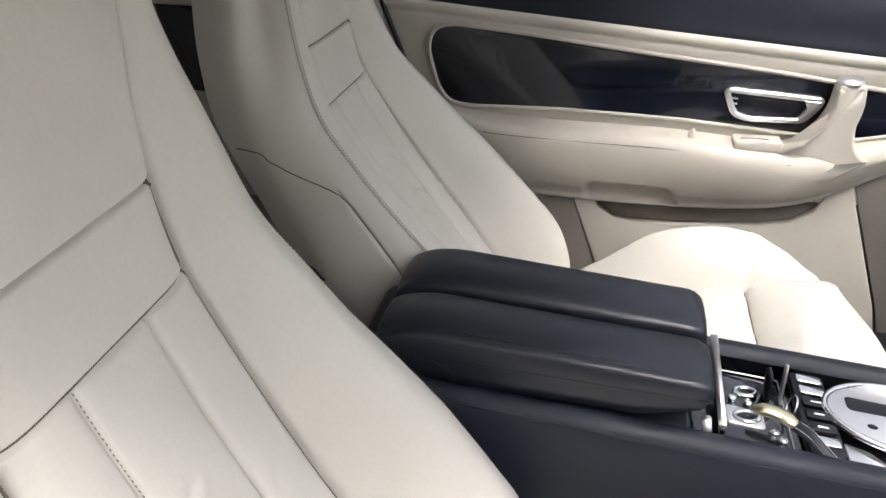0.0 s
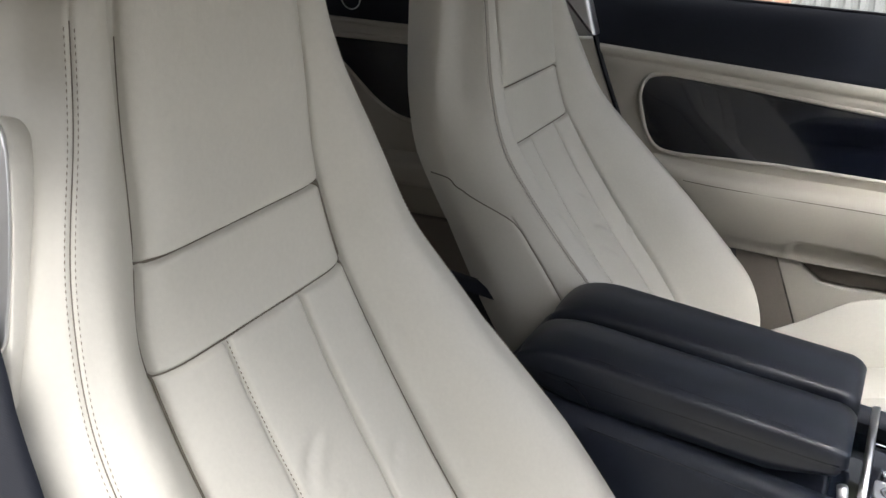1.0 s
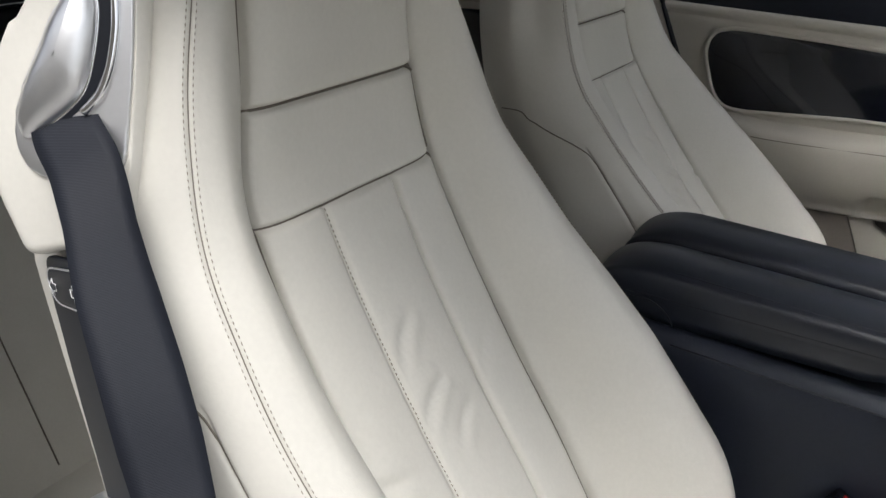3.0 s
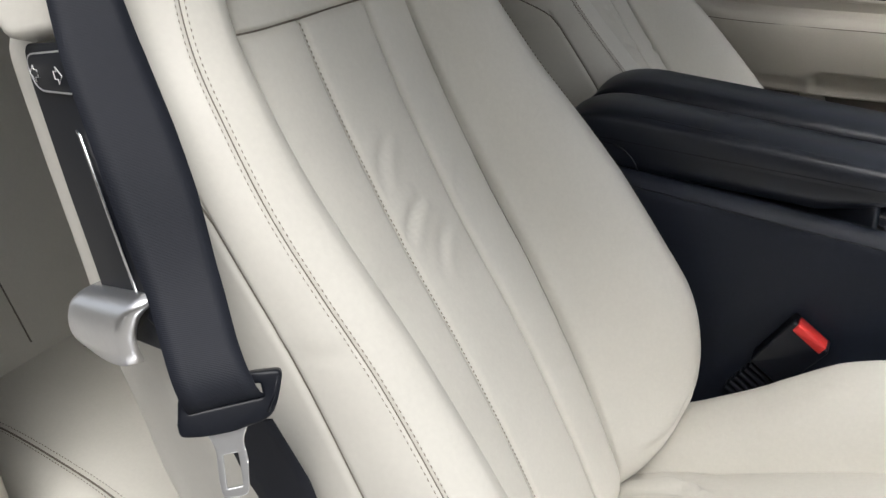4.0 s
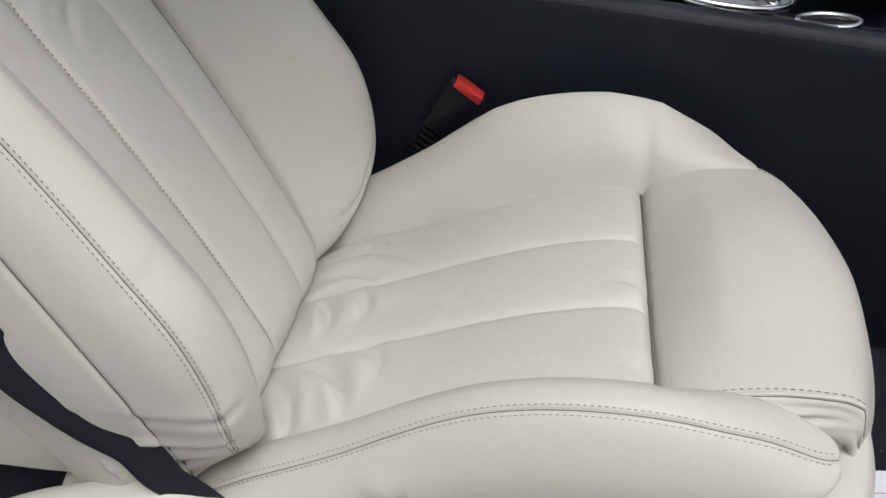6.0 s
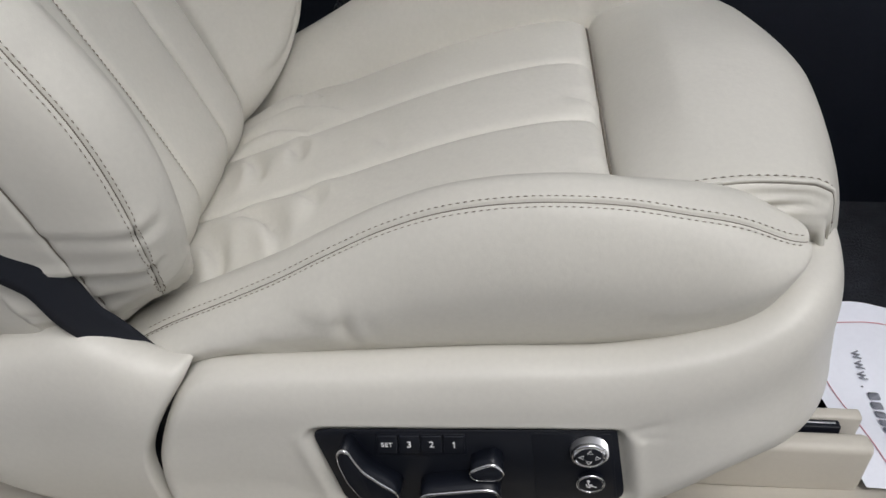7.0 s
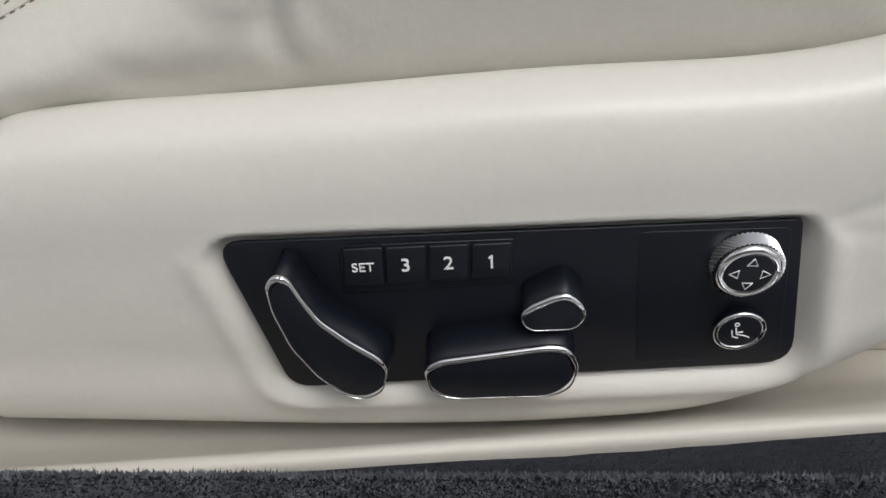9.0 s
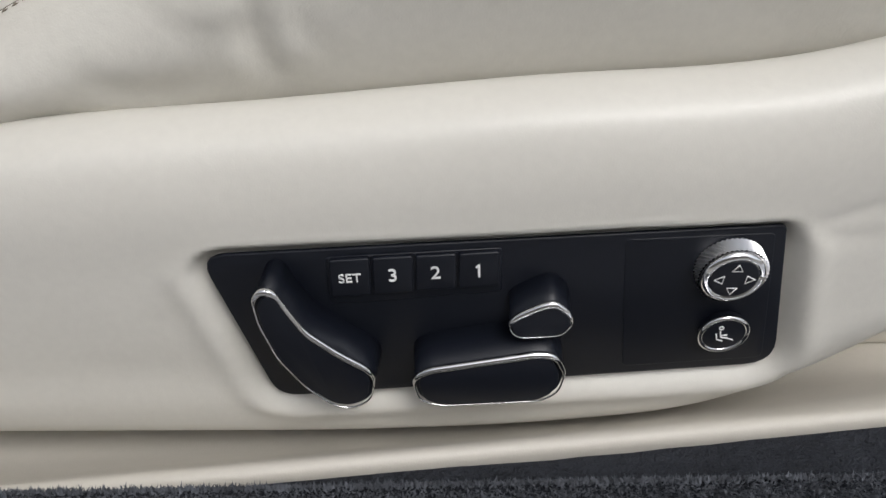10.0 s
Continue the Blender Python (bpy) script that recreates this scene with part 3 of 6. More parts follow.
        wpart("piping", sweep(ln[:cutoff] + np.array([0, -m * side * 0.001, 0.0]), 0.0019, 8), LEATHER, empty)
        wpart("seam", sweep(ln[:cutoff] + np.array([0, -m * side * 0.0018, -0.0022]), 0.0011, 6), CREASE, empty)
    # dark tube deepens the shade in the joint before the front roll
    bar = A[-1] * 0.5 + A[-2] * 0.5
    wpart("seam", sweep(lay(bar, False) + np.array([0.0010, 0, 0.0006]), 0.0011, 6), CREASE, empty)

    # side bolsters of the cushion
    xs = np.concatenate([np.linspace(-0.175, -0.12, 8), np.linspace(-0.11, 0.296, 110), 0.296 + 0.054 * np.sin(np.linspace(0.08, 1, 14) * math.pi / 2)])
    zst = smoothline([-0.18, -0.124, -0.075, -0.03, 0.01, 0.05, 0.085, 0.12, 0.155, 0.19, 0.225, 0.26, 0.295, 0.335, 0.37], [0.515, 0.55, 0.5755, 0.60, 0.625, 0.648, 0.663, 0.672, 0.6765, 0.6775, 0.6755, 0.670, 0.664, 0.652, 0.640], xs)
    zv = smoothline([-0.18, -0.12, 0.015, 0.118, 0.218, 0.283, 0.325, 0.348, 0.37], [0.508, 0.515, 0.532, 0.542, 0.551, 0.563, 0.585, 0.612, 0.625], xs)
    zi = np.interp(xs, np.concatenate([prof[:, 0], roll[:, 0]]), np.concatenate([prof[:, 1], roll[:, 1]]))
    for side in (1, -1):
        rows, nlist = [], []
        for i, x in enumerate(xs):
            rise = zst[i] + high[0 if side > 0 else 1] * float(np.interp(x, [-0.175, -0.12, -0.02, 0.05, 0.12, 0.18, 0.24, 0.31, 0.366], [0.02, 0.034, 0.042, 0.050, 0.048, 0.048, 0.042, 0.016, 0.0]))
            h = rise - zv[i]
            base = min(zi[i], zst[i]) - 0.03
            kn = np.array([(0.148, base), (0.160, base + 0.018), (0.172, rise - 0.25 * max(0.0, zst[i] - zi[i]) + 0.002), (0.190, rise + 0.0065), (0.212, rise), (0.2305, rise - 0.20 * h), (0.2385, rise - 0.42 * h), (0.2330, zv[i] + 0.24 * h), (0.2265, zv[i] + 0.07 * h), (0.214, zv[i] - 0.008)])
            if high[0 if side > 0 else 1]:
                up = max(0.0, rise - zi[i])
                kn[2] = (0.176, zi[i] + 0.40 * up)
                kn[3:, 0] += 0.018
                kn[3, 1] = zi[i] + 0.84 * up
            if x > 0.296:
                f = math.sqrt(max(0.0, 1 - ((x - 0.296) / 0.0545) ** 2))
                mid = np.array([0.198, 0.5 * rise + 0.5 * zv[i] + 0.012])
                kn = mid + (kn - mid) * (0.25 + 0.75 * f if f > 0.05 else 0.05)
            s = np.concatenate([[0], np.cumsum(np.linalg.norm(np.diff(kn, axis=0), axis=1))])
            seam = s[4]
            q = np.unique(np.concatenate([np.linspace(0, seam - 0.01, 14), seam + np.linspace(-0.008, 0.008, 17), np.linspace(seam + 0.01, s[-1], 20)]))
            u, z = smoothline(s, kn[:, 0], q), smoothline(s, kn[:, 1], q)
            tu, tz = np.gradient(u), np.gradient(z)
            ln = np.hypot(tu, tz)
            g = 0.0022 * np.exp(-(((q - seam) / 0.0016) ** 2))
            u, z = u + g * tz / ln, z - g * tu / ln
            rows.append(np.stack([np.full_like(u, x), side * u, z], -1))
            nlist.append(np.stack([0 * u, -side * tz / ln, tu / ln], -1))
        R, NN = np.array(rows), np.array(nlist)
        dents = [((0.030, 0.602), (0.027, 0.556), 0.0034), ((0.044, 0.606), (0.041, 0.57), 0.0016), ((-0.018, 0.583), (0.045, 0.585), 0.0012), ((-0.045, 0.558), (0.0, 0.555), 0.0016), ((-0.085, 0.543), (-0.045, 0.544), 0.0012), ((0.24, 0.59), (0.29, 0.60), 0.0012)]
        for p, q, d in dents:
            R[..., 1] += side * np.where(abs(R[..., 1]) > 0.21, fold(R[..., 0], R[..., 2], p, q, d, 0.008), 0)
        R[..., 1] -= yq * m
        L = lay(R, False)
        ND = NN.copy()
        ND[..., 1] *= -m
        wpart("cushion_bolster", grid(L), LEATHER, empty)
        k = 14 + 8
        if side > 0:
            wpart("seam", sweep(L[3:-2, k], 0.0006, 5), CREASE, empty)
        for j in (k - 4, k + 4) if side > 0 else ():
            stuff(wpart("stitching", dashes(L[4:-2, j] + ND[4:-2, j] * 0.0003, ND[4:-2, j], pitch=0.0052, length=0.0032, radius=0.00052), THREAD, empty))


driver_seat = thing("driver_seat", (0.05, 0.265, 0.33), "cream leather car seat with stitched bolsters and memory switches", "car seat", "front seats")
build_seat(driver_seat, 1, 0.265, 0, 0.0, (0.0, 1.0))
passenger_seat = thing("passenger_seat", (0.05, 1.034, 0.33), "cream leather car seat beside the passenger door, slightly reclined", "car seat", "front seats")
build_seat(passenger_seat, -1, 1.034, 7.0, 0.03, (1.15, 1.0), -0.018)
for seat, yy in ((driver_seat, 0.272), (passenger_seat, 1.027)):
    wpart("seat_base", box((-0.16, yy - 0.19, 0.34), (0.33, yy + 0.19, 0.52), 0.02), BLACK, seat)

# valance of the driver's seat
PANEL = [(-0.0048, 0.4994), (0.2262, 0.5130), (0.2402, 0.4388), (0.0190, 0.4222)]
PANEL_R = rounded(PANEL, [0.011, 0.003, 0.014, 0.010])
FACE = 0.0010  # depth of the switch panel's face at its top


def outside(a, b, outline):
    """Distance from points to the inside of an outline (0 inside)."""
    poly = np.array(outline)
    best = np.full(a.shape, 9.0)
    inside = np.zeros(a.shape, bool)
    for i in range(len(poly)):
        p, q = poly[i - 1], poly[i]
        best = np.minimum(best, segdist(a, b, p, q))
        cond = ((p[1] > b) != (q[1] > b)) & (a < (q[0] - p[0]) * (b - p[1]) / (q[1] - p[1] + 1e-12) + p[0])
        inside ^= cond
    return np.where(inside, 0, best)


def valance():
    s = np.linspace(0, 1, 230)
    path = polyline([(-0.13, 0.0), (0.0, 0.0), (0.14, 0.0), (0.25, 0.0005), (0.29, 0.004), (0.328, 0.013), (0.355, 0.026), (0.376, 0.046), (0.392, 0.076), (0.403, 0.12), (0.408, 0.20), (0.408, 0.30)], 230)
    zt = smoothline([-0.15, -0.13, -0.122, -0.112, -0.097, 0.015, 0.118, 0.218, 0.280, 0.305, 0.328, 0.352, 0.371, 0.387, 0.41], [0.510, 0.523, 0.531, 0.5365, 0.5395, 0.549, 0.559, 0.567, 0.580, 0.587, 0.596, 0.606, 0.613, 0.616, 0.618], path[:, 0])
    zb = smoothline([-0.15, -0.05, 0.07, 0.155, 0.21, 0.25, 0.285, 0.310, 0.330, 0.355, 0.41], [0.386, 0.383, 0.381, 0.386, 0.397, 0.418, 0.445, 0.463, 0.472, 0.476, 0.478], path[:, 0])
    tang = np.gradient(path, axis=0)
    tang /= np.linalg.norm(tang, axis=1)[:, None]
    nor = np.stack([-tang[:, 1], tang[:, 0]], -1)  # inwards
    rows = []
    for i in range(len(s)):
        t, b = zt[i], zb[i]
        h = t - b
        kn = np.array([(0.058, t - 0.040), (0.050, t - 0.012), (0.037, t - 0.001), (0.024, t), (0.012, t - 0.005), (0.004, t - 0.020), (-0.001, t - 0.06), (-0.006, b + 0.33 * h), (-0.009, b + 0.17 * h), (-0.005, b + 0.06 * h), (0.010, b + 0.004), (0.050, b + 0.004)])
        c = np.concatenate([[0], np.cumsum(np.linalg.norm(np.diff(kn, axis=0), axis=1))])
        q = np.linspace(0, c[-1], 120)
        off, z = smoothline(c, kn[:, 0], q), smoothline(c, kn[:, 1], q)
        xr = smoothline([0.36, 0.373, 0.401, 0.441, 0.483, 0.535, 0.564, 0.60], [-0.115, -0.121, -0.132, -0.137, -0.126, -0.101, -0.080, -0.075], z)
        lead = (xr + 0.13) * (1 - s[i]) ** 7
        rows.append(np.stack([path[i, 0] + nor[i, 0] * off + lead, path[i, 1] + nor[i, 1] * off, z], -1))
    R = np.array(rows)
    d = outside(R[..., 0], R[..., 2], PANEL_R)
    above = np.clip((R[..., 2] - 0.4885 - 0.058 * R[..., 0]) / 0.014, 0, 1)
    spread = 0.0060 - 0.0038 * above * above * (3 - 2 * above)
    dip = 0.0078 * np.exp(-((d / spread) ** 2))
    lip = 0.3 * spread * np.exp(-(((d - 2.1 * spread) / (0.95 * spread)) ** 2))
    R[..., 1] += np.where(R[..., 0] < 0.29, dip - lip, 0)
    for p, q, k in (((0.240, 0.515), (0.258, 0.522), 0.0008), ((0.242, 0.508), (0.262, 0.508), 0.0006), ((0.245, 0.432), (0.256, 0.427), 0.0010), ((0.0, 0.47), (-0.03, 0.466), 0.0003), ((-0.04, 0.44), (-0.06, 0.443), 0.0003)):
        R[..., 1] += np.where(R[..., 0] < 0.30, k * np.exp(-((segdist(R[..., 0], R[..., 2], p, q) / 0.004) ** 2)), 0)
    R[0, :, 1] += 0.012
    R[1, :, 1] += 0.005
    R[2, :, 1] += 0.002
    return grid(R)


wpart("valance", valance(), SMOOTH, driver_seat, "cream leather side valance")


def recliner_cover():
    xs = np.linspace(0, 1, 70)
    rows = []
    for k in xs:
        x0 = -0.092 - 0.27 * k
        zt = smoothline([-0.37, -0.30, -0.22, -0.19, -0.172, -0.154, -0.139, -0.117, -0.085], [0.50, 0.535, 0.562, 0.5705, 0.5700, 0.5625, 0.5525, 0.5440, 0.5430], x0)
        zb = float(smoothline([-0.37, -0.30, -0.268, -0.25, -0.22, -0.15, -0.08], [0.47, 0.42, 0.398, 0.388, 0.381, 0.381, 0.383], x0))
        zt = float(zt)
        h = zt - zb
        kn = np.array([(0.05, zt - 0.03), (0.042, zt - 0.004), (0.028, zt), (0.012, zt - 0.008), (0.002, zt - 0.03), (-0.003, zb + 0.5 * h), (-0.005, zb + 0.2 * h), (0.0, zb + 0.05 * h), (0.02, zb)])
        c = np.concatenate([[0], np.cumsum(np.linalg.norm(np.diff(kn, axis=0), axis=1))])
        q = np.linspace(0, c[-1], 50)
        off, z = smoothline(c, kn[:, 0], q), smoothline(c, kn[:, 1], q)
        xr = smoothline([0.36, 0.379, 0.412, 0.455, 0.496, 0.534, 0.567, 0.60], [-0.122, -0.129, -0.138, -0.1405, -0.124, -0.101, -0.086, -0.08], z)
        lead = (xr + 0.092) * (1 - k) ** 5
        rows.append(np.stack([x0 + lead, off, z], -1))
    R = np.array(rows)
    for k, inset in enumerate((0.015, 0.0065, 0.0030, 0.0012, 0.0004)):
        R[k, :, 1] += inset
    return grid(R)


wpart("recliner_cover", recliner_cover(), SMOOTH, driver_seat, "cream leather recliner cover")
wpart("gap_liner", box((-0.175, 0.022, 0.390), (-0.090, 0.050, 0.512), 0.002), BLACK, driver_seat)


# switch panel on the valance
def lean(b):
    """The panel's lower part stands further out."""
    return -0.12 * max(0.0, 0.505 - b)


def vp(a, b, c):
    return (a, FACE + 0.0016 + lean(b) - c, b)


panel = wpart("switch_panel", slab(PANEL_R, 0.0016, vp, 0.0006), BLACK, driver_seat, "black seat switch panel with memory buttons")


def sub(name, data, mat, label="", smooth=True):
    ob = part(name, data, mat, None, label, smooth)
    ob.parent = panel
    return ob


def front(c):
    """Placing of a slab that stands c metres out from the panel's face."""
    return lambda a, b, d: (a, FACE + lean(b) - c - d, b)


def cap(name, outline, reach, label, skew=(0.0, 0.006)):
    """A switch: a black body that stands out from the panel, with a chrome rim round its front face, swollen on top to
    imitate a sky glint.
    """
    out = rounded(outline, 0.004, 4)
    mid = np.mean(np.array(out), 0)
    body = sub(name, slab(out, reach - 0.001, lambda a, b, d: (a + skew[0] * (1 - d / reach), FACE + lean(b) + 0.001 - d, b + skew[1] * (1 - d / reach)), 0.001), BLACK, label)
    rim = [(a, FACE + lean(b) - reach + 0.001, b) for a, b in out + out[:2]]
    line = np.array(out + out[:2])
    tan = np.gradient(line, axis=0)
    rise = -tan[:, 0] / (np.linalg.norm(tan, axis=1) + 1e-9)
    if rise[int(np.argmax(line[:-2, 1]))] < 0:
        rise = -rise
    # highlight put into the shape: rim thick where it faces up, thin below
    sub("chrome_rim", sweep(rim, 0.0004 + 0.0013 * np.clip(rise + 0.1, 0, 1), 8, up=(0, 1, 0)), CHROME)
    face = [tuple(mid + (np.array(p) - mid) * 0.93) for p in out]
    sub("switch_face", slab(face, 0.0008, front(reach - 0.0012), 0.0004), BLACK)
    return body


cap("recline_lever", [(.0210, .4950), (.0170, .4900), (.0180, .4780), (.0240, .4590), (.0340, .4430), (.0450, .4320), (.0530, .4300), (.0610, .4350), (.0630, .4470), (.0600, .4530), (.0490, .4610), (.0360, .4730), (.0290, .4860), (.0260, .4930)], 0.0149, "curved black recline switch with chrome edge", (0.003, 0.004))
cap("slide_switch", [(.0790, .4460), (.0810, .4500), (.0860, .4530), (.1300, .4610), (.1380, .4600), (.1430, .4500), (.1410, .4390), (.1340, .4340), (.0910, .4320), (.0820, .4350)], 0.0159, "long black slide switch with chrome edge")
cap("tilt_switch", [(.1180, .4750), (.1220, .4790), (.1310, .4840), (.1360, .4850), (.1420, .4800), (.1440, .4740), (.1400, .4680), (.1230, .4670), (.1190, .4700)], 0.0129, "small black tilt switch with chrome edge")

# memory buttons
sub("button_tray", slab(rounded([(0.0445, 0.4990), (0.1145, 0.5032), (0.1158, 0.4815), (0.0452, 0.4755)], 0.002), 0.0012, front(-0.0004), 0.0005), BLACK)
for i, word in enumerate(("SET", "3", "2", "1")):
    x0, x1 = 0.0462 + 0.0171 * i, 0.0462 + 0.0171 * (i + 1) - 0.0012
    z0, z1 = 0.4808 + 0.0014 * i, 0.4990 + 0.0009 * i
    sub("memory_button", slab(rounded([(x0, z1), (x1, z1 + 0.001), (x1 + 0.0003, z0 + 0.0012), (x0 + 0.0003, z0)], 0.0012), 0.0022, front(0.0006), 0.0006), BLACK)
    cx, cz = (x0 + x1) / 2, (z0 + z1) / 2 + 0.0007
    mat = Matrix.Translation((cx, FACE + lean(cz) - 0.0030, cz)) @ Matrix.Rotation(radians(-3.5), 4, "Y") @ Matrix.Rotation(radians(83.2), 4, "X")
    if word == "1":
        mark = slab([(0.0006, -0.0031), (0.0006, 0.0031), (-0.0002, 0.0031), (-0.0013, 0.0019), (-0.0008, 0.0015), (-0.0003, 0.0019), (-0.0003, -0.0031)], 0.0004, lambda a, b, c: mat @ Vector((a, b, c)))
    else:
        mark = lettering(word, 0.0060 if i == 0 else 0.0088, mat)
    sub("button_mark", mark, WHITE, "", False)
sub("blank_cover", slab(rounded([(0.163, 0.5065), (0.2225, 0.5095), (0.233, 0.4430), (0.1715, 0.4385)], 0.003), 0.0006, front(0), 0.0003), BLACK)


def disc(cx, cz, r, y0, y1, n=40, bevel=0.0008):
    out = [(cx + r * math.cos(2 * math.pi * k / n), cz + r * math.sin(2 * math.pi * k / n)) for k in range(n)]
    return slab(out, y0 - y1, lambda a, b, c: (a, y0 - c, b), bevel)


def ring(cx, cz, r, y, thick, n=40):
    pts = [(cx + r * math.cos(2 * math.pi * k / n), y, cz + r * math.sin(2 * math.pi * k / n)) for k in range(n + 2)]
    return sweep(pts, thick, 8, up=(0, 1, 0))


def knurl(cx, cz, r, y0, y1, teeth=46):
    rows = []
    for k, y in enumerate(np.linspace(y0, y1, 7)):
        a = np.linspace(0, 2 * math.pi, teeth * 2, endpoint=False)
        rr = r + np.where((np.arange(teeth * 2) + k) % 2, 0.0005, -0.0005)
        rows.append(np.stack([cx + rr * np.cos(a), np.full_like(a, y), cz + rr * np.sin(a)], -1))
    return grid(np.array(rows), close=True)


KX, KZ = 0.2070, 0.4935
KY = FACE + lean(KZ)
sub("lumbar_knob", knurl(KX, KZ, 0.0140, KY, KY - 0.0068), SATIN, "knurled chrome lumbar knob", False)
sub("knob_rim", ring(KX, KZ, 0.0112, KY - 0.0070, 0.0022), CHROME)
sub("knob_face", disc(KX, KZ, 0.0100, KY - 0.002, KY - 0.0090), BLACK)
for k in range(4):
    a = math.pi / 2 * k
    tri = [Vector((KX, KZ)) + Matrix.Rotation(a, 2) @ Vector(p) for p in ((0.0, 0.0082), (-0.0021, 0.0046), (0.0021, 0.0046), (0.0, 0.0082), (-0.0021, 0.0046))]
    sub("arrow_mark", sweep([(p.x, KY - 0.0091, p.y) for p in tri], 0.0003, 5, up=(0, 1, 0)), WHITE)
BX, BZ = 0.211, 0.4605
BY = FACE + lean(BZ)
sub("massage_button", disc(BX, BZ, 0.0096, BY, BY - 0.0050), BLACK, "round black massage button with chrome ring")
sub("button_rim", ring(BX, BZ, 0.0100, BY - 0.0044, 0.0012), CHROME)
for pts in (((-0.0022, 0.0026), (-0.0012, -0.0012), (0.0020, -0.0018), (0.0046, -0.0030)), ((-0.0036, 0.001), (-0.0026, -0.0026), (0.0, -0.0034)), ((0.0012, 0.0004), (-0.0012, -0.0002))):
    sub("seat_mark", sweep([(BX + a, BY - 0.0053, BZ + b) for a, b in pts], 0.00035, 5, up=(0, 1, 0)), WHITE)
sub("seat_mark", ring(BX - 0.0022, BZ + 0.0046, 0.0009, BY - 0.0053, 0.0003, 14), WHITE)


# ---- seat belt and its guide on the driver's seat ----
def ribbon(centre, across, width, thick=0.0012, n=80):
    """A belt: a flat strip along a line, across giving its width direction at each knot."""
    c = polyline(centre, n)
    s = np.linspace(0, 1, len(across))
    a = np.stack([smoothline(s, np.array(across, float)[:, k], np.linspace(0, 1, n)) for k in range(3)], -1)
    t = np.gradient(c, axis=0)
    t /= np.linalg.norm(t, axis=1)[:, None]
    a -= t * (a * t).sum(1)[:, None]
    a /= np.linalg.norm(a, axis=1)[:, None]
    nn = np.cross(t, a)
    width = np.interp(np.linspace(0, 1, n), np.linspace(0, 1, np.size(width)), np.atleast_1d(width))[:, None]
    prof = [(-0.5, 0.5), (-0.3, 0.7), (0, 0.8), (0.3, 0.7), (0.5, 0.5), (0.5, -0.5), (0, -0.5), (-0.5, -0.5)]
    ringpts = np.stack([c + a * width * u + nn * thick * v for u, v in prof], 1)
    return grid(ringpts, close=True)


seat_belt = thing("seat_belt", (-0.31, -0.02, 0.80), "navy seat belt webbing with black tongue hanging along the seat", "seat belt")
wpart("webbing", ribbon([(-0.4405, 0.036, 1.206), (-0.438, 0.0312, 1.2012), (-0.4054, 0.017, 1.1765), (-0.3652, -0.0065, 1.1174), (-0.3299, -0.0241, 1.0617), (-0.2951, -0.0429, 0.9931), (-0.2575, -0.0690, 0.9530), (-0.2535, -0.0675, 0.9405), (-0.2545, -0.0610, 0.9335)], [(0.444, 0.767, 0.463), (0.46, 0.77, 0.42), (0.583, 0.812, 0.05), (0.62, 0.773, -0.13), (0.661, 0.725, -0.17), (0.701, 0.695, -0.15), (0.68, 0.73, 0.03), (0.72, 0.69, 0.03), (0.72, 0.69, 0.03)], [0.0435, 0.0440, 0.0415, 0.0465, 0.0480, 0.0480, 0.0430, 0.0410, 0.0410]), WEBBING, seat_belt)
wpart("webbing", ribbon([(-0.2918, -0.019, 0.8804), (-0.2816, -0.009, 0.8251), (-0.2631, -0.001, 0.7592), (-0.2088, 0.017, 0.6500), (-0.1820, 0.021, 0.6215), (-0.1682, 0.026, 0.5836), (-0.147, 0.033, 0.5566), (-0.1294, 0.045, 0.5283)], [(0.908, 0.138, 0.397), (0.926, 0.109, 0.362), (0.978, 0.131, 0.162), (0.228, 0.232, 0.946), (0.413, 0.134, 0.901), (0.208, 0.181, 0.961), (0.249, 0.189, 0.95), (0.276, 0.871, 0.406)], [0.0436, 0.0540, 0.0458, 0.0330, 0.0400, 0.0340, 0.0318, 0.0069]), WEBBING, seat_belt)
# tongue: a black frame that the webbing runs through, and its steel plate
TC, TA, TB, TN = (Vector(v) for v in ((-0.252, -0.0664, 0.9303), (0.7565, 0.654, 0.0103), (-0.2564, 0.2821, 0.9245), (0.6017, -0.702, 0.3811)))


def tp(a, b, c):
    return TC + TA * a + TB * b + TN * c


def pierced(outer, hole, thick, place):
    """A plate with a hole in it."""
    bm = bmesh.new()
    loops = [[bm.verts.new((a, b, 0)) for a, b in line] for line in (outer, hole)]
    eds = [bm.edges.new((v[i - 1], v[i])) for v in loops for i in range(len(v))]
    bmesh.ops.triangle_fill(bm, use_beauty=True, edges=eds)
    ext = bmesh.ops.extrude_face_region(bm, geom=bm.faces[:])
    for v in ext["geom"]:
        if isinstance(v, bmesh.types.BMVert):
            v.co.z = thick
    rim = [e for e in bm.edges if e.calc_face_angle(0.0) > 1.0]
    bmesh.ops.bevel(bm, geom=rim, offset=min(0.0022, thick * 0.3), segments=3, profile=0.5, affect="EDGES")
    for v in bm.verts:
        v.co = place(*v.co)
    return bm


frame_out = rounded([(-0.0245, 0.0215), (-0.0285, 0.0060), (-0.0296, -0.0080), (-0.0090, -0.0092), (0.0100, -0.0080), (0.0240, -0.0045), (0.0292, 0.0080), (0.0335, 0.0222), (0.0150, 0.0226)], [0.004, 0.006, 0.005, 0.01, 0.01, 0.008, 0.01, 0.005, 0.004], 4)
frame_hole = rounded([(-0.0222, 0.0155), (-0.0222, 0.0058), (0.0200, 0.0082), (0.0196, 0.0160)], 0.0016, 3)
wpart("tongue", pierced(frame_out, frame_hole, 0.0105, lambda a, b, c: tp(a, b, c - 0.0075)), BLACK, seat_belt, "black plastic belt tongue")
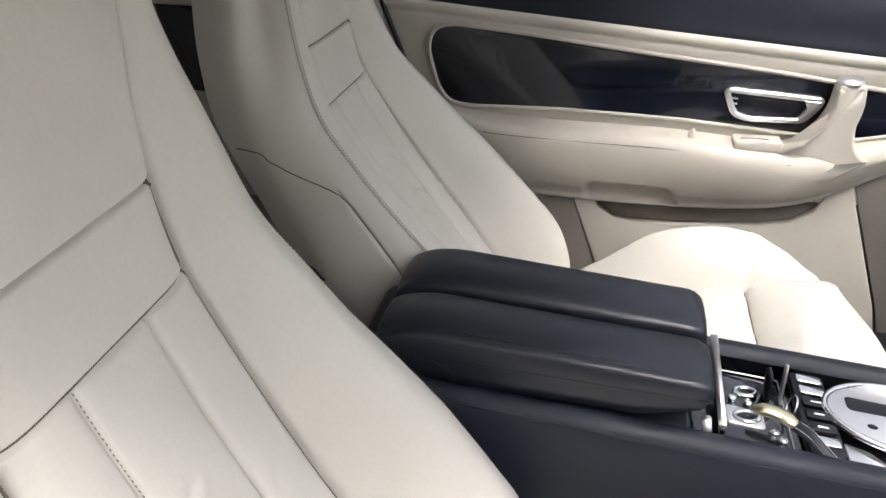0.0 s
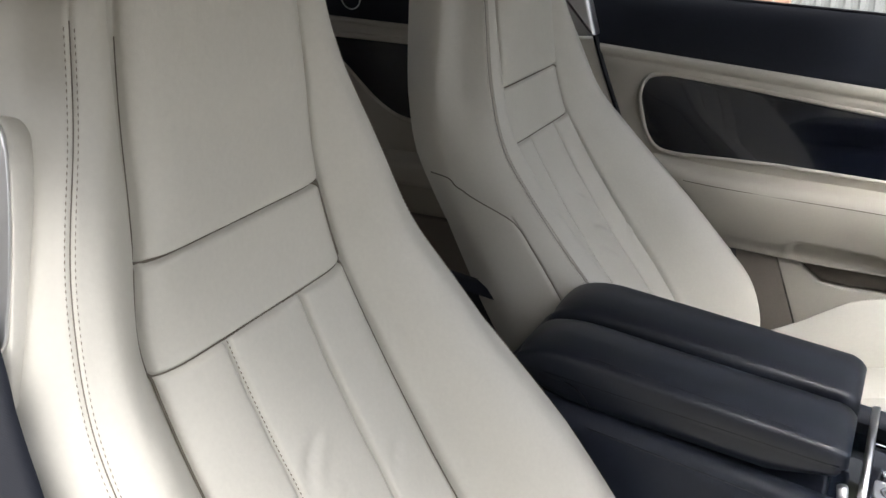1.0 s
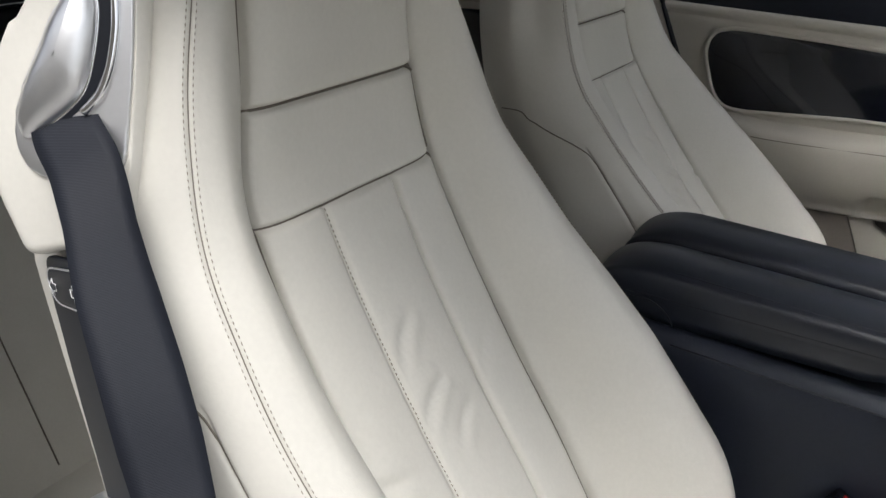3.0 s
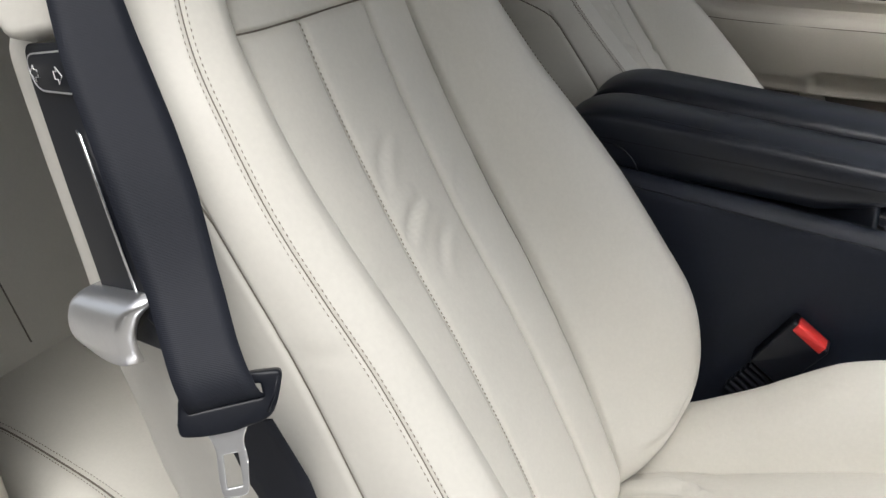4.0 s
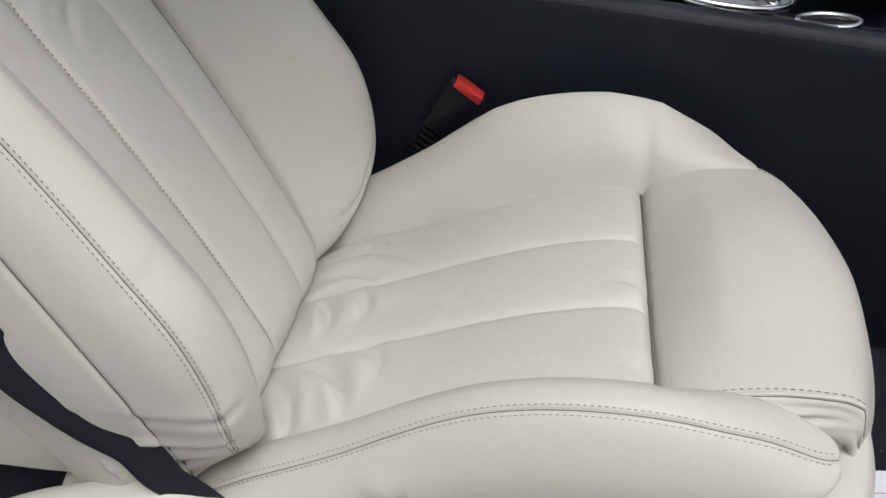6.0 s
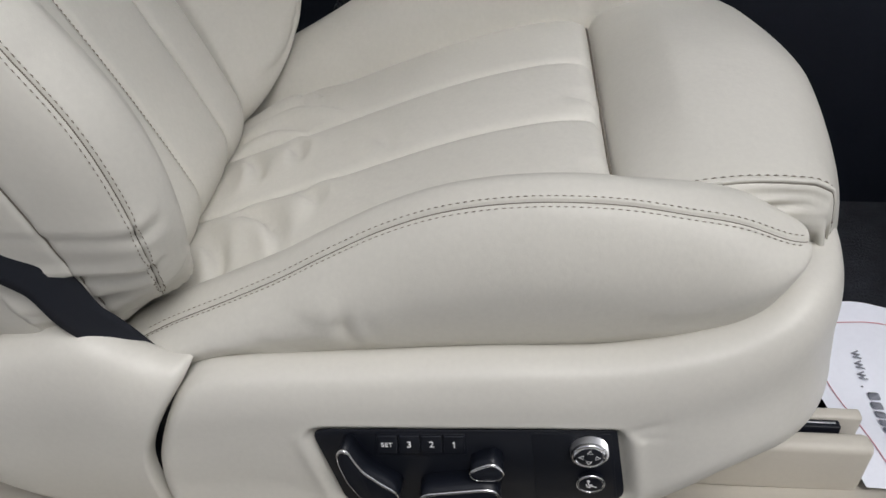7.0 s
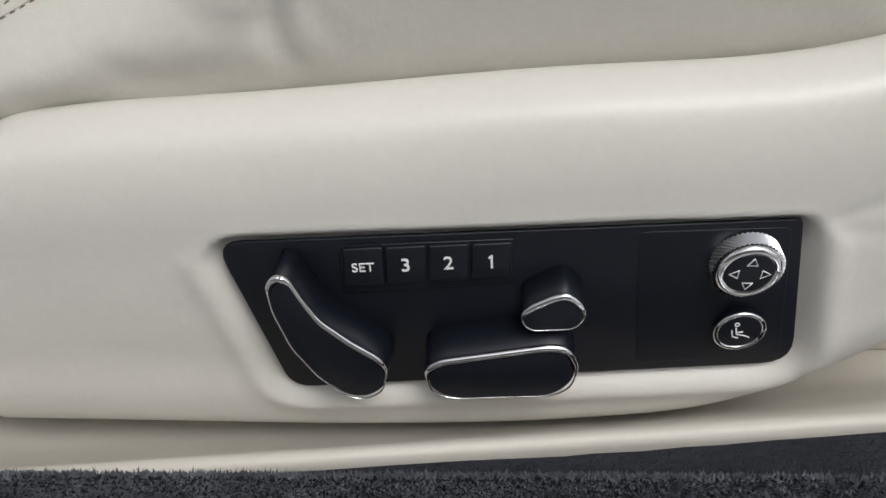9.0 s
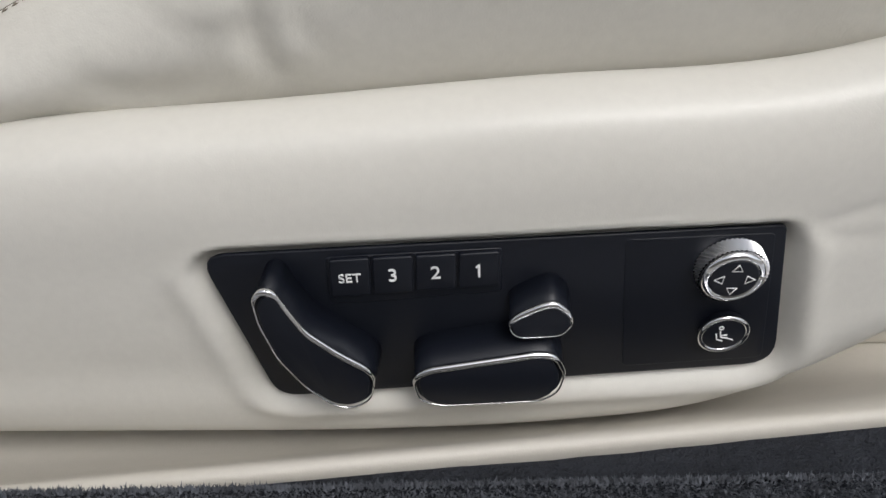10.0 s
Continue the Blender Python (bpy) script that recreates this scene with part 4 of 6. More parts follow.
wpart("tongue_ridge", sweep([tp(a, b, 0.0031) for a, b in ((0.0215, -0.0010), (0.0262, 0.0080), (0.0300, 0.0190))], 0.0008, 6), BLACK, seat_belt)
plate_out = rounded([(-0.0165, -0.0060), (-0.0110, -0.0165), (-0.0117, -0.0404), (-0.0108, -0.0480), (0.0040, -0.0485), (0.0062, -0.0253), (0.0046, -0.0164), (0.0095, -0.0060)], [0.002, 0.006, 0.004, 0.004, 0.005, 0.004, 0.006, 0.002], 4)
plate_hole = rounded([(-0.0074, -0.0224), (-0.0079, -0.0423), (0.0011, -0.0422), (0.0012, -0.0224)], 0.0012, 3)
wpart("tongue_plate", pierced(plate_out, plate_hole, 0.0026, lambda a, b, c: tp(a, b, c - 0.0035)), SATIN, seat_belt, "brushed steel tongue plate", False)

# shoulder guide: cream arch, satin plate and slot
belt_guide = thing("belt_guide", (-0.42, 0.03, 1.2), "satin chrome belt guide in a cream housing on the seat shoulder", "belt guide")


GO, GA, GB, GN = (Vector(v) for v in ((-0.423, 0.0481, 1.2173), (0.877, 0.480, 0.0), (-0.144, 0.262, 0.954), (0.458, -0.837, 0.299)))


def gp(a, b, c):
    """On the seat's outer shoulder: a forward along the guide, b up, c outwards."""
    return GO + GA * a + GB * b + GN * c


arch = [(-0.0723, 0.002), (-0.0690, 0.014), (-0.0630, 0.029), (-0.0510, 0.053), (-0.0350, 0.0723), (-0.0271, 0.0800), (-0.0153, 0.0905), (-0.0019, 0.0980), (0.0112, 0.1005), (0.0222, 0.0988), (0.0285, 0.088), (0.0290, 0.060), (0.0270, 0.020), (0.0200, -0.045), (0.012, -0.095), (-0.055, -0.105), (-0.074, -0.060), (-0.0765, -0.020)]
wpart("housing", slab(rounded(arch, 0.010, 4), 0.050, lambda a, b, c: gp(a, b, c - 0.0505), 0.007, 4), SMOOTH, belt_guide, "cream leather guide housing")
left_rim = [(-0.0292, -0.0550), (-0.0393, -0.0530), (-0.0481, -0.0466), (-0.0540, -0.0345), (-0.0541, -0.0180), (-0.0502, -0.0023), (-0.0436, 0.0120), (-0.0355, 0.0270), (-0.0289, 0.0420), (-0.0208, 0.0555), (-0.0108, 0.0678), (-0.0010, 0.0784), (0.0107, 0.0890)]
rim2 = left_rim + [(0.0215, 0.0968), (0.0262, 0.0890), (0.0272, 0.0750), (0.0270, 0.0550), (0.0255, 0.0300), (0.0232, 0.0050), (0.0200, -0.0200), (0.0168, -0.0450), (0.0050, -0.0600), (-0.0150, -0.0590)]
wpart("guide_plate", slab(rounded(rim2, 0.006, 4), 0.004, lambda a, b, c: gp(a, b, c - 0.001), 0.0015, 3), SATIN, belt_guide, "satin chrome guide plate")
slot_edge = [(-0.0480, -0.0300), (-0.0411, -0.0281), (-0.0293, -0.0207), (-0.0176, -0.0122), (-0.0089, -0.0036), (-0.0045, 0.0040), (0.0000, 0.0180), (0.0032, 0.0330), (0.0050, 0.0471), (0.0042, 0.0630)]
left_in = [(a + 0.0022, b - 0.0008) for a, b in left_rim[4:-1]]
ring0 = np.array(rounded(slot_edge + [(0.0020, 0.0740)] + left_in[::-1], 0.004, 4))
mid = ring0.mean(0)
rows = [[gp(*(mid + (p - mid) * math.cos(k)), 0.0025 + 0.013 * math.sin(k)) for p in ring0] for k in np.linspace(0, math.pi / 2 - 0.03, 16)]
wpart("guide_dome", grid(np.array([[list(v) for v in r] for r in rows]), close=True), SATIN, belt_guide, "domed satin chrome cover")
wpart("dome_edge", sweep([gp(a, b, 0.0035) for a, b in polyline(slot_edge[1:], 50)], 0.0012, 8), CHROME, belt_guide)
gap = slot_edge[1:] + [(0.0060, 0.0697), (0.0105, 0.0707), (0.0138, 0.0670), (0.0141, 0.0610), (0.0140, 0.0433), (0.0113, 0.0255), (0.0069, 0.0114), (0.0004, -0.0005), (-0.0090, -0.0110), (-0.0290, -0.0265), (-0.0410, -0.0330)]
wpart("slot", slab(gap, 0.0010, lambda a, b, c: gp(a, b, c + 0.0026)), BLACK, belt_guide, "", False)
lip = [gp(a, b, 0.0045) for a, b in ((0.0040, 0.0700), (0.0072, 0.0732), (0.0112, 0.0732), (0.0155, 0.0690), (0.0168, 0.0600), (0.0165, 0.0420), (0.0138, 0.0240), (0.0098, 0.0095), (0.0030, -0.0035), (-0.0080, -0.0140))]
wpart("slot_lip", sweep(polyline(lip, 48), 0.0029, 12), CHROME, belt_guide)


# seat-back switch strip with chrome release catch
def sp(a, b, c):
    """Along the seat's side: a back-to-front, b down the strip, c outwards."""
    d = Vector((0.32, -0.19, -0.928))
    o = Vector((-0.4637, 0.0140, 1.1034))
    side = Vector((0.99, -0.127, 0.06))
    return o + side * a + d * b + Vector((-0.135, -0.979, 0.154)) * c


switch_strip = thing("seat_back_switch_strip", (-0.43, 0.0, 1.02), "black strip with arrow switch and chrome catch on seat side", "switch strip")
wpart("strip", slab(rounded([(0.004, -0.008), (0.085, -0.012), (0.095, 0.190), (0.018, 0.190), (0.008, 0.090), (0.002, 0.018)], 0.010), 0.004, lambda a, b, c: sp(a, b, c), 0.001), BLACK, switch_strip)
rows = []
for z in np.linspace(1.125, 0.53, 80):
    wide = float(np.interp(z, [0.66, 0.78, 0.88, 1.0, 1.12], [1.4, 1.2, 1.0, 0.85, 0.55]))
    sink = 0.02 * max(0.0, (z - 1.095) / 0.03) ** 2
    xr = float(smoothline([0.53, 0.60, 0.656, 0.698, 0.744, 0.797, 0.877, 0.932, 1.025, 1.123, 1.16], [-0.385, -0.412, -0.430, -0.443, -0.455, -0.459, -0.466, -0.472, -0.492, -0.508, -0.512], z))
    y0 = 0.0155 - 0.074 * min(0.2, 1.105 - z) + 0.19 * max(0.0, 0.85 - z)
    s0 = -0.462 + 0.276 * (1.105 - z)
    kn = []
    for d, inn in ((0.02, 0.09), (0.003, 0.06), (-0.002, 0.03), (-0.002, 0.010), (0.001, 0.003), (0.007, 0.0), (0.022, 0.0), (0.055, 0.0), (0.085, 0.003), (0.100, 0.012), (0.110, 0.035), (0.112, 0.07)):
        d = d * wide if d > 0 else d
        kn.append((xr + d, sink + y0 - 0.244 * (xr + d - s0) * (1 if z > 0.85 else max(0.0, 1 - (0.85 - z) / 0.15)) + inn))
    rows.append([(a, b, z) for a, b in polyline(kn, 50)])
wpart("shell", grid(np.array(rows)), SMOOTH, switch_strip, "cream side shell")
oval = rounded([(0.008, -0.001), (0.066, -0.006), (0.066, 0.022), (0.012, 0.0225)], 0.012, 6)
wpart("arrow_switch", slab(oval, 0.004, lambda a, b, c: sp(a, b, c + 0.0035), 0.0012), BLACK, switch_strip)
rimp = [sp(a, b, 0.0068) for a, b in oval + oval[:2]]
wpart("switch_rim", sweep(rimp, 0.0008, 6), SATIN, switch_strip)
for k, sgn in ((0.0165, -1), (0.0435, 1)):
    arr = [(k - sgn * 0.0035, 0.0085), (k, 0.0085), (k, 0.0055), (k + sgn * 0.0055, 0.011), (k, 0.0165), (k, 0.0135), (k - sgn * 0.0035, 0.0135), (k - sgn * 0.0035, 0.0085)]
    wpart("arrow_mark", sweep([sp(a, b, 0.0079) for a, b in arr], 0.0004, 5), WHITE, switch_strip)
wpart("chrome_line", sweep([sp(0.0425, 0.047, 0.0045), sp(0.0455, 0.050, 0.0052), sp(0.0585, 0.152, 0.0052)], 0.0013, 6), CHROME, switch_strip)
# catch: a rolled upper edge, a flap that bulges outwards and a right edge that curls in
rows = []
for k in np.linspace(0, 1, 28):
    b0 = 0.156 + 0.050 * k
    left = float(smoothline([0, 0.15, 0.5, 0.85, 1.0], [0.005, -0.006, -0.016, -0.020, -0.014], k))
    right = float(smoothline([0, 0.12, 0.3, 0.6, 0.9, 1.0], [0.0720, 0.0725, 0.0630, 0.0520, 0.0430, 0.0370], k))
    out = float(smoothline([0, 0.06, 0.16, 0.4, 0.75, 1.0], [0.001, 0.009, 0.016, 0.021, 0.019, 0.012], k))
    rows.append([list(sp(left + (right - left) * t, b0 - 0.007 * t * (1 - k) + 0.004 * math.sin(math.pi * t) * k, out - 0.010 * max(0.0, (t - 0.86) / 0.14) ** 2 - 0.006 * max(0.0, (0.10 - t) / 0.10) ** 2)) for t in np.linspace(0, 1, 26)])
catch = bmesh.new()
catch.from_mesh(grid(np.array(rows)))
bmesh.ops.recalc_face_normals(catch, faces=catch.faces[:])
bmesh.ops.solidify(catch, geom=catch.faces[:], thickness=0.0028)
wpart("release_catch", catch, SATIN, switch_strip, "satin chrome curved release catch")
wpart("catch_arm", sweep([sp(0.066, 0.166, 0.002), sp(0.076, 0.172, 0.003), sp(0.092, 0.178, 0.0)], [0.005, 0.004, 0.003], 10), BLACK, switch_strip)

# buckle beside the cushion
belt_buckle = thing("belt_buckle", (-0.02, 0.535, 0.60), "black belt buckle with red release button between seat and console", "belt buckle")
BA = Vector((-0.045, 0.0, -0.068)).normalized()
BW = Vector((0.80, 0.0, -0.60)).normalized()
BO = Vector((0.017, 0.548, 0.705))


def bp(a, b, c):
    return BO + BW * a + BA * b + Vector((0, -1, 0)) * c


wpart("body", slab(rounded([(-0.026, 0.0), (0.026, 0.0), (0.024, 0.075), (-0.024, 0.075)], 0.004), 0.024, lambda a, b, c: bp(a, b, c - 0.008), 0.003), BLACK, belt_buckle)
wpart("red_button", slab(rounded([(-0.0195, -0.003), (0.0195, -0.003), (0.0195, 0.009), (-0.0195, 0.009)], 0.002), 0.018, lambda a, b, c: bp(a, b, c), 0.002), RED, belt_buckle)
for k in range(6):
    wpart("stalk_rib", slab(rounded([(-0.018, 0.080 + 0.009 * k), (0.018, 0.080 + 0.009 * k), (0.018, 0.085 + 0.009 * k), (-0.018, 0.085 + 0.009 * k)], 0.001), 0.014, lambda a, b, c: bp(a, b, c - 0.004), 0.001), BLACK, belt_buckle)

# ---- centre console ----
console = thing("centre_console", (0.1, 0.69, 0.36), "navy leather centre console with dark wood and chrome controls", "console")


def top_z(x):
    return 0.829 - 0.115 * x


rows = []
for x in np.linspace(-0.62, 1.05, 60):
    z = float(top_z(x)) if x < 0.55 else float(top_z(0.55))
    kn = [(0.560, 0.33), (0.562, 0.60), (0.564, z - 0.03), (0.567, z - 0.012), (0.574, z - 0.002), (0.585, z), (0.596, z - 0.004), (0.600, z - 0.014)]
    rows.append([(x, y, zz) for y, zz in polyline(kn, 40)])
wpart("side_wall", grid(np.array(rows)), NAVYTRIM, console, "navy leather console side")
far = np.array(rows)
far[..., 1] = 1.372 - far[..., 1]
wpart("side_wall", grid(far), NAVYTRIM, console)
wpart("seam_line", sweep([(x, 0.5672, float(top_z(x)) - 0.0135) for x in np.linspace(-0.2, 0.55, 20)], 0.0009, 5), BLACK, console)


def deck(x, drop=0.012):
    return float(top_z(x)) - drop


def plane_slab(outline, thick, lift, bevel=0.001):
    """A plate on the console's sloping deck: outline in (x, y)."""
    return slab(outline, thick, lambda a, b, c: (a + 0.115 * (lift + c), b, deck(a) + lift + c), bevel)


wpart("deck", plane_slab([(0.06, 0.598), (0.56, 0.598), (0.56, 0.774), (0.06, 0.774)], 0.004, -0.022), GLOSSBLACK, console, "dark gloss wood deck")
wpart("dash_stack", box((0.56, 0.60, 0.45), (1.0, 0.77, 0.80), 0.02), BLACK, console)
# tray recess with chrome posts behind the switches
wpart("ashtray_lid", plane_slab(rounded([(0.098, 0.612), (0.176, 0.612), (0.176, 0.752), (0.098, 0.752)], 0.006), 0.004, -0.017), GLOSSBLACK, console)
wpart("lid_rim", sweep([(a, b, deck(a) - 0.011) for a, b in rounded([(0.098, 0.612), (0.176, 0.612), (0.176, 0.752), (0.098, 0.752)], 0.006) + [(0.098, 0.62)]], 0.0007, 6), SATIN, console)
wpart("divider", slab([(0.762, 0.8350), (0.612, 0.8125), (0.612, 0.775), (0.762, 0.790)], 0.007, lambda a, b, c: (0.0905 + c, a, b), 0.001), GLOSSBLACK, console, "dark gloss divider")
wpart("divider_edge", slab([(0.763, 0.8395), (0.611, 0.8170), (0.611, 0.8125), (0.763, 0.8350)], 0.009, lambda a, b, c: (0.0895 + c, a, b), 0.0015), SATIN, console, "bright satin divider edge")
wpart("hinge_post", sweep([(0.074, 0.607, 0.826), (0.079, 0.607, 0.79)], 0.006, 10), SATIN, console)
sw = plane_slab(rounded([(0.192, 0.612), (0.232, 0.612), (0.232, 0.768), (0.192, 0.768)], 0.008), 0.012, -0.016)
bank = wpart("switch_bank", sw, BLACK, console, "black switch bank with chrome rocker caps")
for k, y in enumerate((0.752, 0.728, 0.704, 0.680, 0.656, 0.632)):
    wpart("rocker", plane_slab(rounded([(0.197, y - 0.008), (0.227, y - 0.008), (0.227, y + 0.008), (0.197, y + 0.008)], 0.004), 0.004, -0.003), CHROME if k in (0, 1, 5) else BLACK, console)
    if k in (2, 3, 4):
        wpart("rocker_mark", plane_slab(rounded([(0.206, y - 0.0015), (0.218, y - 0.0015), (0.218, y + 0.0015), (0.206, y + 0.0015)], 0.001), 0.0005, 0.0012), WHITE, console)
for cx, cy, r in ((0.132, 0.712, 0.012), (0.128, 0.662, 0.014)):
    wpart("chrome_socket", sweep([(cx + r * math.cos(a), cy + r * 0.7 * math.sin(a), deck(cx) - 0.010) for a in np.linspace(0, 2 * math.pi + 0.3, 30)], 0.0035, 8), CHROME, console)
    wpart("socket_cap", plane_slab([(cx + 0.012 * math.cos(a), cy + 0.008 * math.sin(a)) for a in np.linspace(0, 2 * math.pi, 20, endpoint=False)], 0.004, -0.014), BLACK, console)
wpart("chrome_plate", plane_slab(rounded([(0.106, 0.648), (0.150, 0.646), (0.150, 0.678), (0.106, 0.682)], 0.006), 0.003, -0.0135), SATIN, console)
for cx, cy in ((0.116, 0.694), (0.134, 0.690), (0.158, 0.640), (0.166, 0.628)):
    wpart("chrome_stud", plane_slab([(cx + 0.0055 * math.cos(a), cy + 0.005 * math.sin(a)) for a in np.linspace(0, 2 * math.pi, 16, endpoint=False)], 0.007, -0.013, 0.002), CHROME, console)
wpart("side_panel", plane_slab(rounded([(0.236, 0.600), (0.30, 0.600), (0.262, 0.640), (0.236, 0.648)], 0.002), 0.003, -0.012), SATIN, console, "bright metal deck panel")
# selector plate
PX, PY = 0.312, 0.700


def oval_pts(rx, ry, n=48, dx=0.0, dy=0.0):
    return [(PX + dx + rx * math.cos(2 * math.pi * k / n), PY + dy + ry * math.sin(2 * math.pi * k / n)) for k in range(n)]


wpart("selector_plate", plane_slab(oval_pts(0.088, 0.062), 0.005, -0.006, 0.002), SATIN, console, "bright satin metal selector plate")
wpart("plate_rim", sweep([(a, b, deck(a) + 0.0) for a, b in oval_pts(0.090, 0.064) + oval_pts(0.090, 0.064)[:2]], 0.0048, 8), CHROME, console)
wpart("selector_gate", plane_slab(rounded([(PX - 0.062, PY + 0.004), (PX + 0.02, PY + 0.004), (PX + 0.02, PY - 0.006), (PX + 0.06, PY - 0.006), (PX + 0.06, PY + 0.026), (PX - 0.062, PY + 0.030)], 0.007), 0.0012, -0.0014, 0.0004), BLACK, console)
for k in range(4):
    wpart("gate_dot", plane_slab([(PX - 0.04 + 0.026 * k + 0.006 * math.cos(a), PY - 0.022 + 0.0045 * math.sin(a)) for a in np.linspace(0, 2 * math.pi, 18, endpoint=False)], 0.0008, -0.0012, 0.0002), BLACK, console)
wpart("cup_ring", sweep([(0.43 + 0.035 * math.cos(a), 0.63 + 0.022 * math.sin(a), deck(0.43) + 0.002) for a in np.linspace(0, 2 * math.pi + 0.2, 30)], 0.004, 8), CHROME, console)
gear_lever = thing("gear_lever", (0.385, 0.71, 0.78), "chrome gear lever with black grip leaning forward", "gear lever")
wpart("stem", sweep([(0.368, 0.672, 0.780), (0.385, 0.72, 0.84), (0.398, 0.76, 0.90)], [0.008, 0.0065, 0.006], 12), CHROME, gear_lever)
wpart("collar", sweep([(0.366, 0.668, 0.772), (0.369, 0.676, 0.788)], [0.016, 0.011], 16), CHROME, gear_lever)
wpart("grip", sweep([(0.420, 0.700, 0.800), (0.424, 0.706, 0.85), (0.426, 0.71, 0.895), (0.424, 0.712, 0.925), (0.42, 0.714, 0.94)], [0.014, 0.019, 0.024, 0.022, 0.010], 16), BLACK, gear_lever, "black leather grip")

# key and fob left in the ignition
car_key = thing("car_key", (0.18, 0.655, 0.83), "key ring with brass tag and black leather strap in the ignition", "key")
wpart("key_head", slab(rounded([(-0.012, -0.022), (0.012, -0.022), (0.013, 0.022), (-0.013, 0.022)], 0.006), 0.006, lambda a, b, c: (0.168 + c * 0.9, 0.728 + a + 0.3 * c, 0.842 + b), 0.001), BLACK, car_key)
wpart("key_blade", slab(rounded([(-0.005, -0.04), (0.005, -0.04), (0.005, 0.022), (-0.005, 0.022)], 0.002), 0.003, lambda a, b, c: (0.186 + c, 0.728 + a, 0.855 + b - 0.3 * a), 0.0006), SATIN, car_key)
wpart("key_ring", sweep([(0.192 + 0.004 * math.sin(a), 0.692 + 0.014 * math.cos(a), 0.828 + 0.014 * math.sin(a)) for a in np.linspace(0, 2 * math.pi + 0.2, 26)], 0.0016, 6), CHROME, car_key)
wpart("brass_tag", sweep(polyline([(0.145, 0.672, 0.836), (0.160, 0.668, 0.838), (0.178, 0.662, 0.836), (0.190, 0.650, 0.833)], 16), np.interp(np.linspace(0, 1, 16), [0, 0.2, 0.8, 1], [0.005, 0.010, 0.010, 0.006]), 10, 0.6), GOLDKEY, car_key, "pale brass key tag")
strap = polyline([(0.188, 0.652, 0.832), (0.202, 0.636, 0.832), (0.215, 0.618, 0.826), (0.226, 0.604, 0.820)], 20)
wpart("strap", ribbon(strap, [(0.5, 0.6, 0.5), (0.5, 0.6, 0.5)], 0.012, 0.004, 24), NAVY, car_key, "black leather key strap")
for o in (-0.0045, 0.0045):
    stuff(wpart("stitching", dashes(strap + np.array([o * 0.55, o * 0.6, 0.004 + o * 0.55]), np.tile([[0, 0, 1.0]], (20, 1)), 0.004, 0.0028, 0.0005), WHITE, car_key))

for ob in car_key.children:
    drop = 0.038 if ob.name.startswith(("key_head", "key_blade")) else 0.024
    ob.data.transform(Matrix.Translation((-0.014, -0.018, -drop)))

# armrest, two lids
armrest = thing("storage_bin", (-0.1, 0.688, 0.83), "navy leather storage bin with two padded lids on the console", "storage bin")


def lid(y0, y1, up):
    xs = np.concatenate([-0.305 + 0.06 * (1 - np.cos(np.linspace(0, math.pi / 2, 12))), np.linspace(-0.235, 0.05, 30), 0.05 + 0.026 * np.sin(np.linspace(0.1, 1, 10) * math.pi / 2)])
    rows = []
    for x in xs:
        fr = min(1.0, max(0.0, (x + 0.305) / 0.085))
        fe = min(1.0, max(0.0, (0.0765 - x) / 0.022))
        r = math.sqrt(1 - (1 - fr) ** 2) * (0.35 + 0.65 * math.sqrt(1 - (1 - fe) ** 2))
        zt = 0.897 - 0.112 * x + up
        zb = 0.872 - 0.075 * x
        z1 = zb + (zt - zb) * r
        w = (y1 - y0) / 2
        yc = (y0 + y1) / 2
        in_ = 0.012 * (1 - math.sqrt(1 - (1 - fe) ** 2))
        kn = [(-w + in_, zb - 0.006), (-w + in_ - 0.0005, zb + 0.35 * (z1 - zb)), (-w + 0.003 + in_, zb + 0.74 * (z1 - zb)), (-w + 0.014, z1 - 0.003), (-w + 0.030, z1 + 0.0005), (0.0, z1 + 0.002), (w - 0.022, z1), (w - 0.010, z1 - 0.003), (w - 0.002 - in_, zb + 0.72 * (z1 - zb)), (w - in_ + 0.0005, zb + 0.35 * (z1 - zb)), (w - in_, zb - 0.006)]
        rows.append([(x, yc + a, z) for a, z in polyline(kn, 44)])
    return grid(np.array(rows))


for a, b, up in ((0.583, 0.6810, 0.0), (0.6900, 0.790, 0.005)):
    wpart("lid", lid(a, b, up), NAVY, armrest, "padded navy leather lid")
rows = []
for x in np.concatenate([-0.298 + 0.05 * (1 - np.cos(np.linspace(0, math.pi / 2, 10))), np.linspace(-0.24, 0.06, 20), [0.066, 0.069, 0.0700]]):
    e = 0.006 if x >= 0.069 else 0.0
    fr = math.sqrt(1 - (1 - min(1.0, max(0.02, (x + 0.30) / 0.09))) ** 2)
    zt, zb = 0.870 - 0.075 * x, 0.870 - 0.075 * x - (0.040 - 0.02 * max(0, x) / 0.07) * fr
    kn = [(0.588 + e, zt), (0.586 + e, (zt + zb) / 2), (0.590 + e, zb + 0.005), (0.600 + e, zb), (0.773 - e, zb), (0.783 - e, zb + 0.005), (0.787 - e, (zt + zb) / 2), (0.785 - e, zt)]
    rows.append([(x, y, z) for y, z in kn])
wpart("bin_body", grid(np.array(rows)), NAVY, armrest)
wpart("lid_gap", box((-0.28, 0.678, 0.84), (0.06, 0.693, 0.868), 0.001), BLACK, armrest)
wpart("lid_seam", sweep([(x, 0.5835, 0.871 - 0.075 * x) for x in np.linspace(-0.26, 0.068, 20)], 0.0013, 5), BLACK, armrest)
edge_line = [(x, 0.5955, 0.897 - 0.112 * x - 0.0040) for x in np.linspace(-0.205, 0.02, 12)] + [(0.046, 0.5925, 0.884), (0.062, 0.589, 0.874), (0.070, 0.588, 0.868)]
edge_line = [(-0.262, 0.594, 0.895), (-0.236, 0.5945, 0.909)] + edge_line
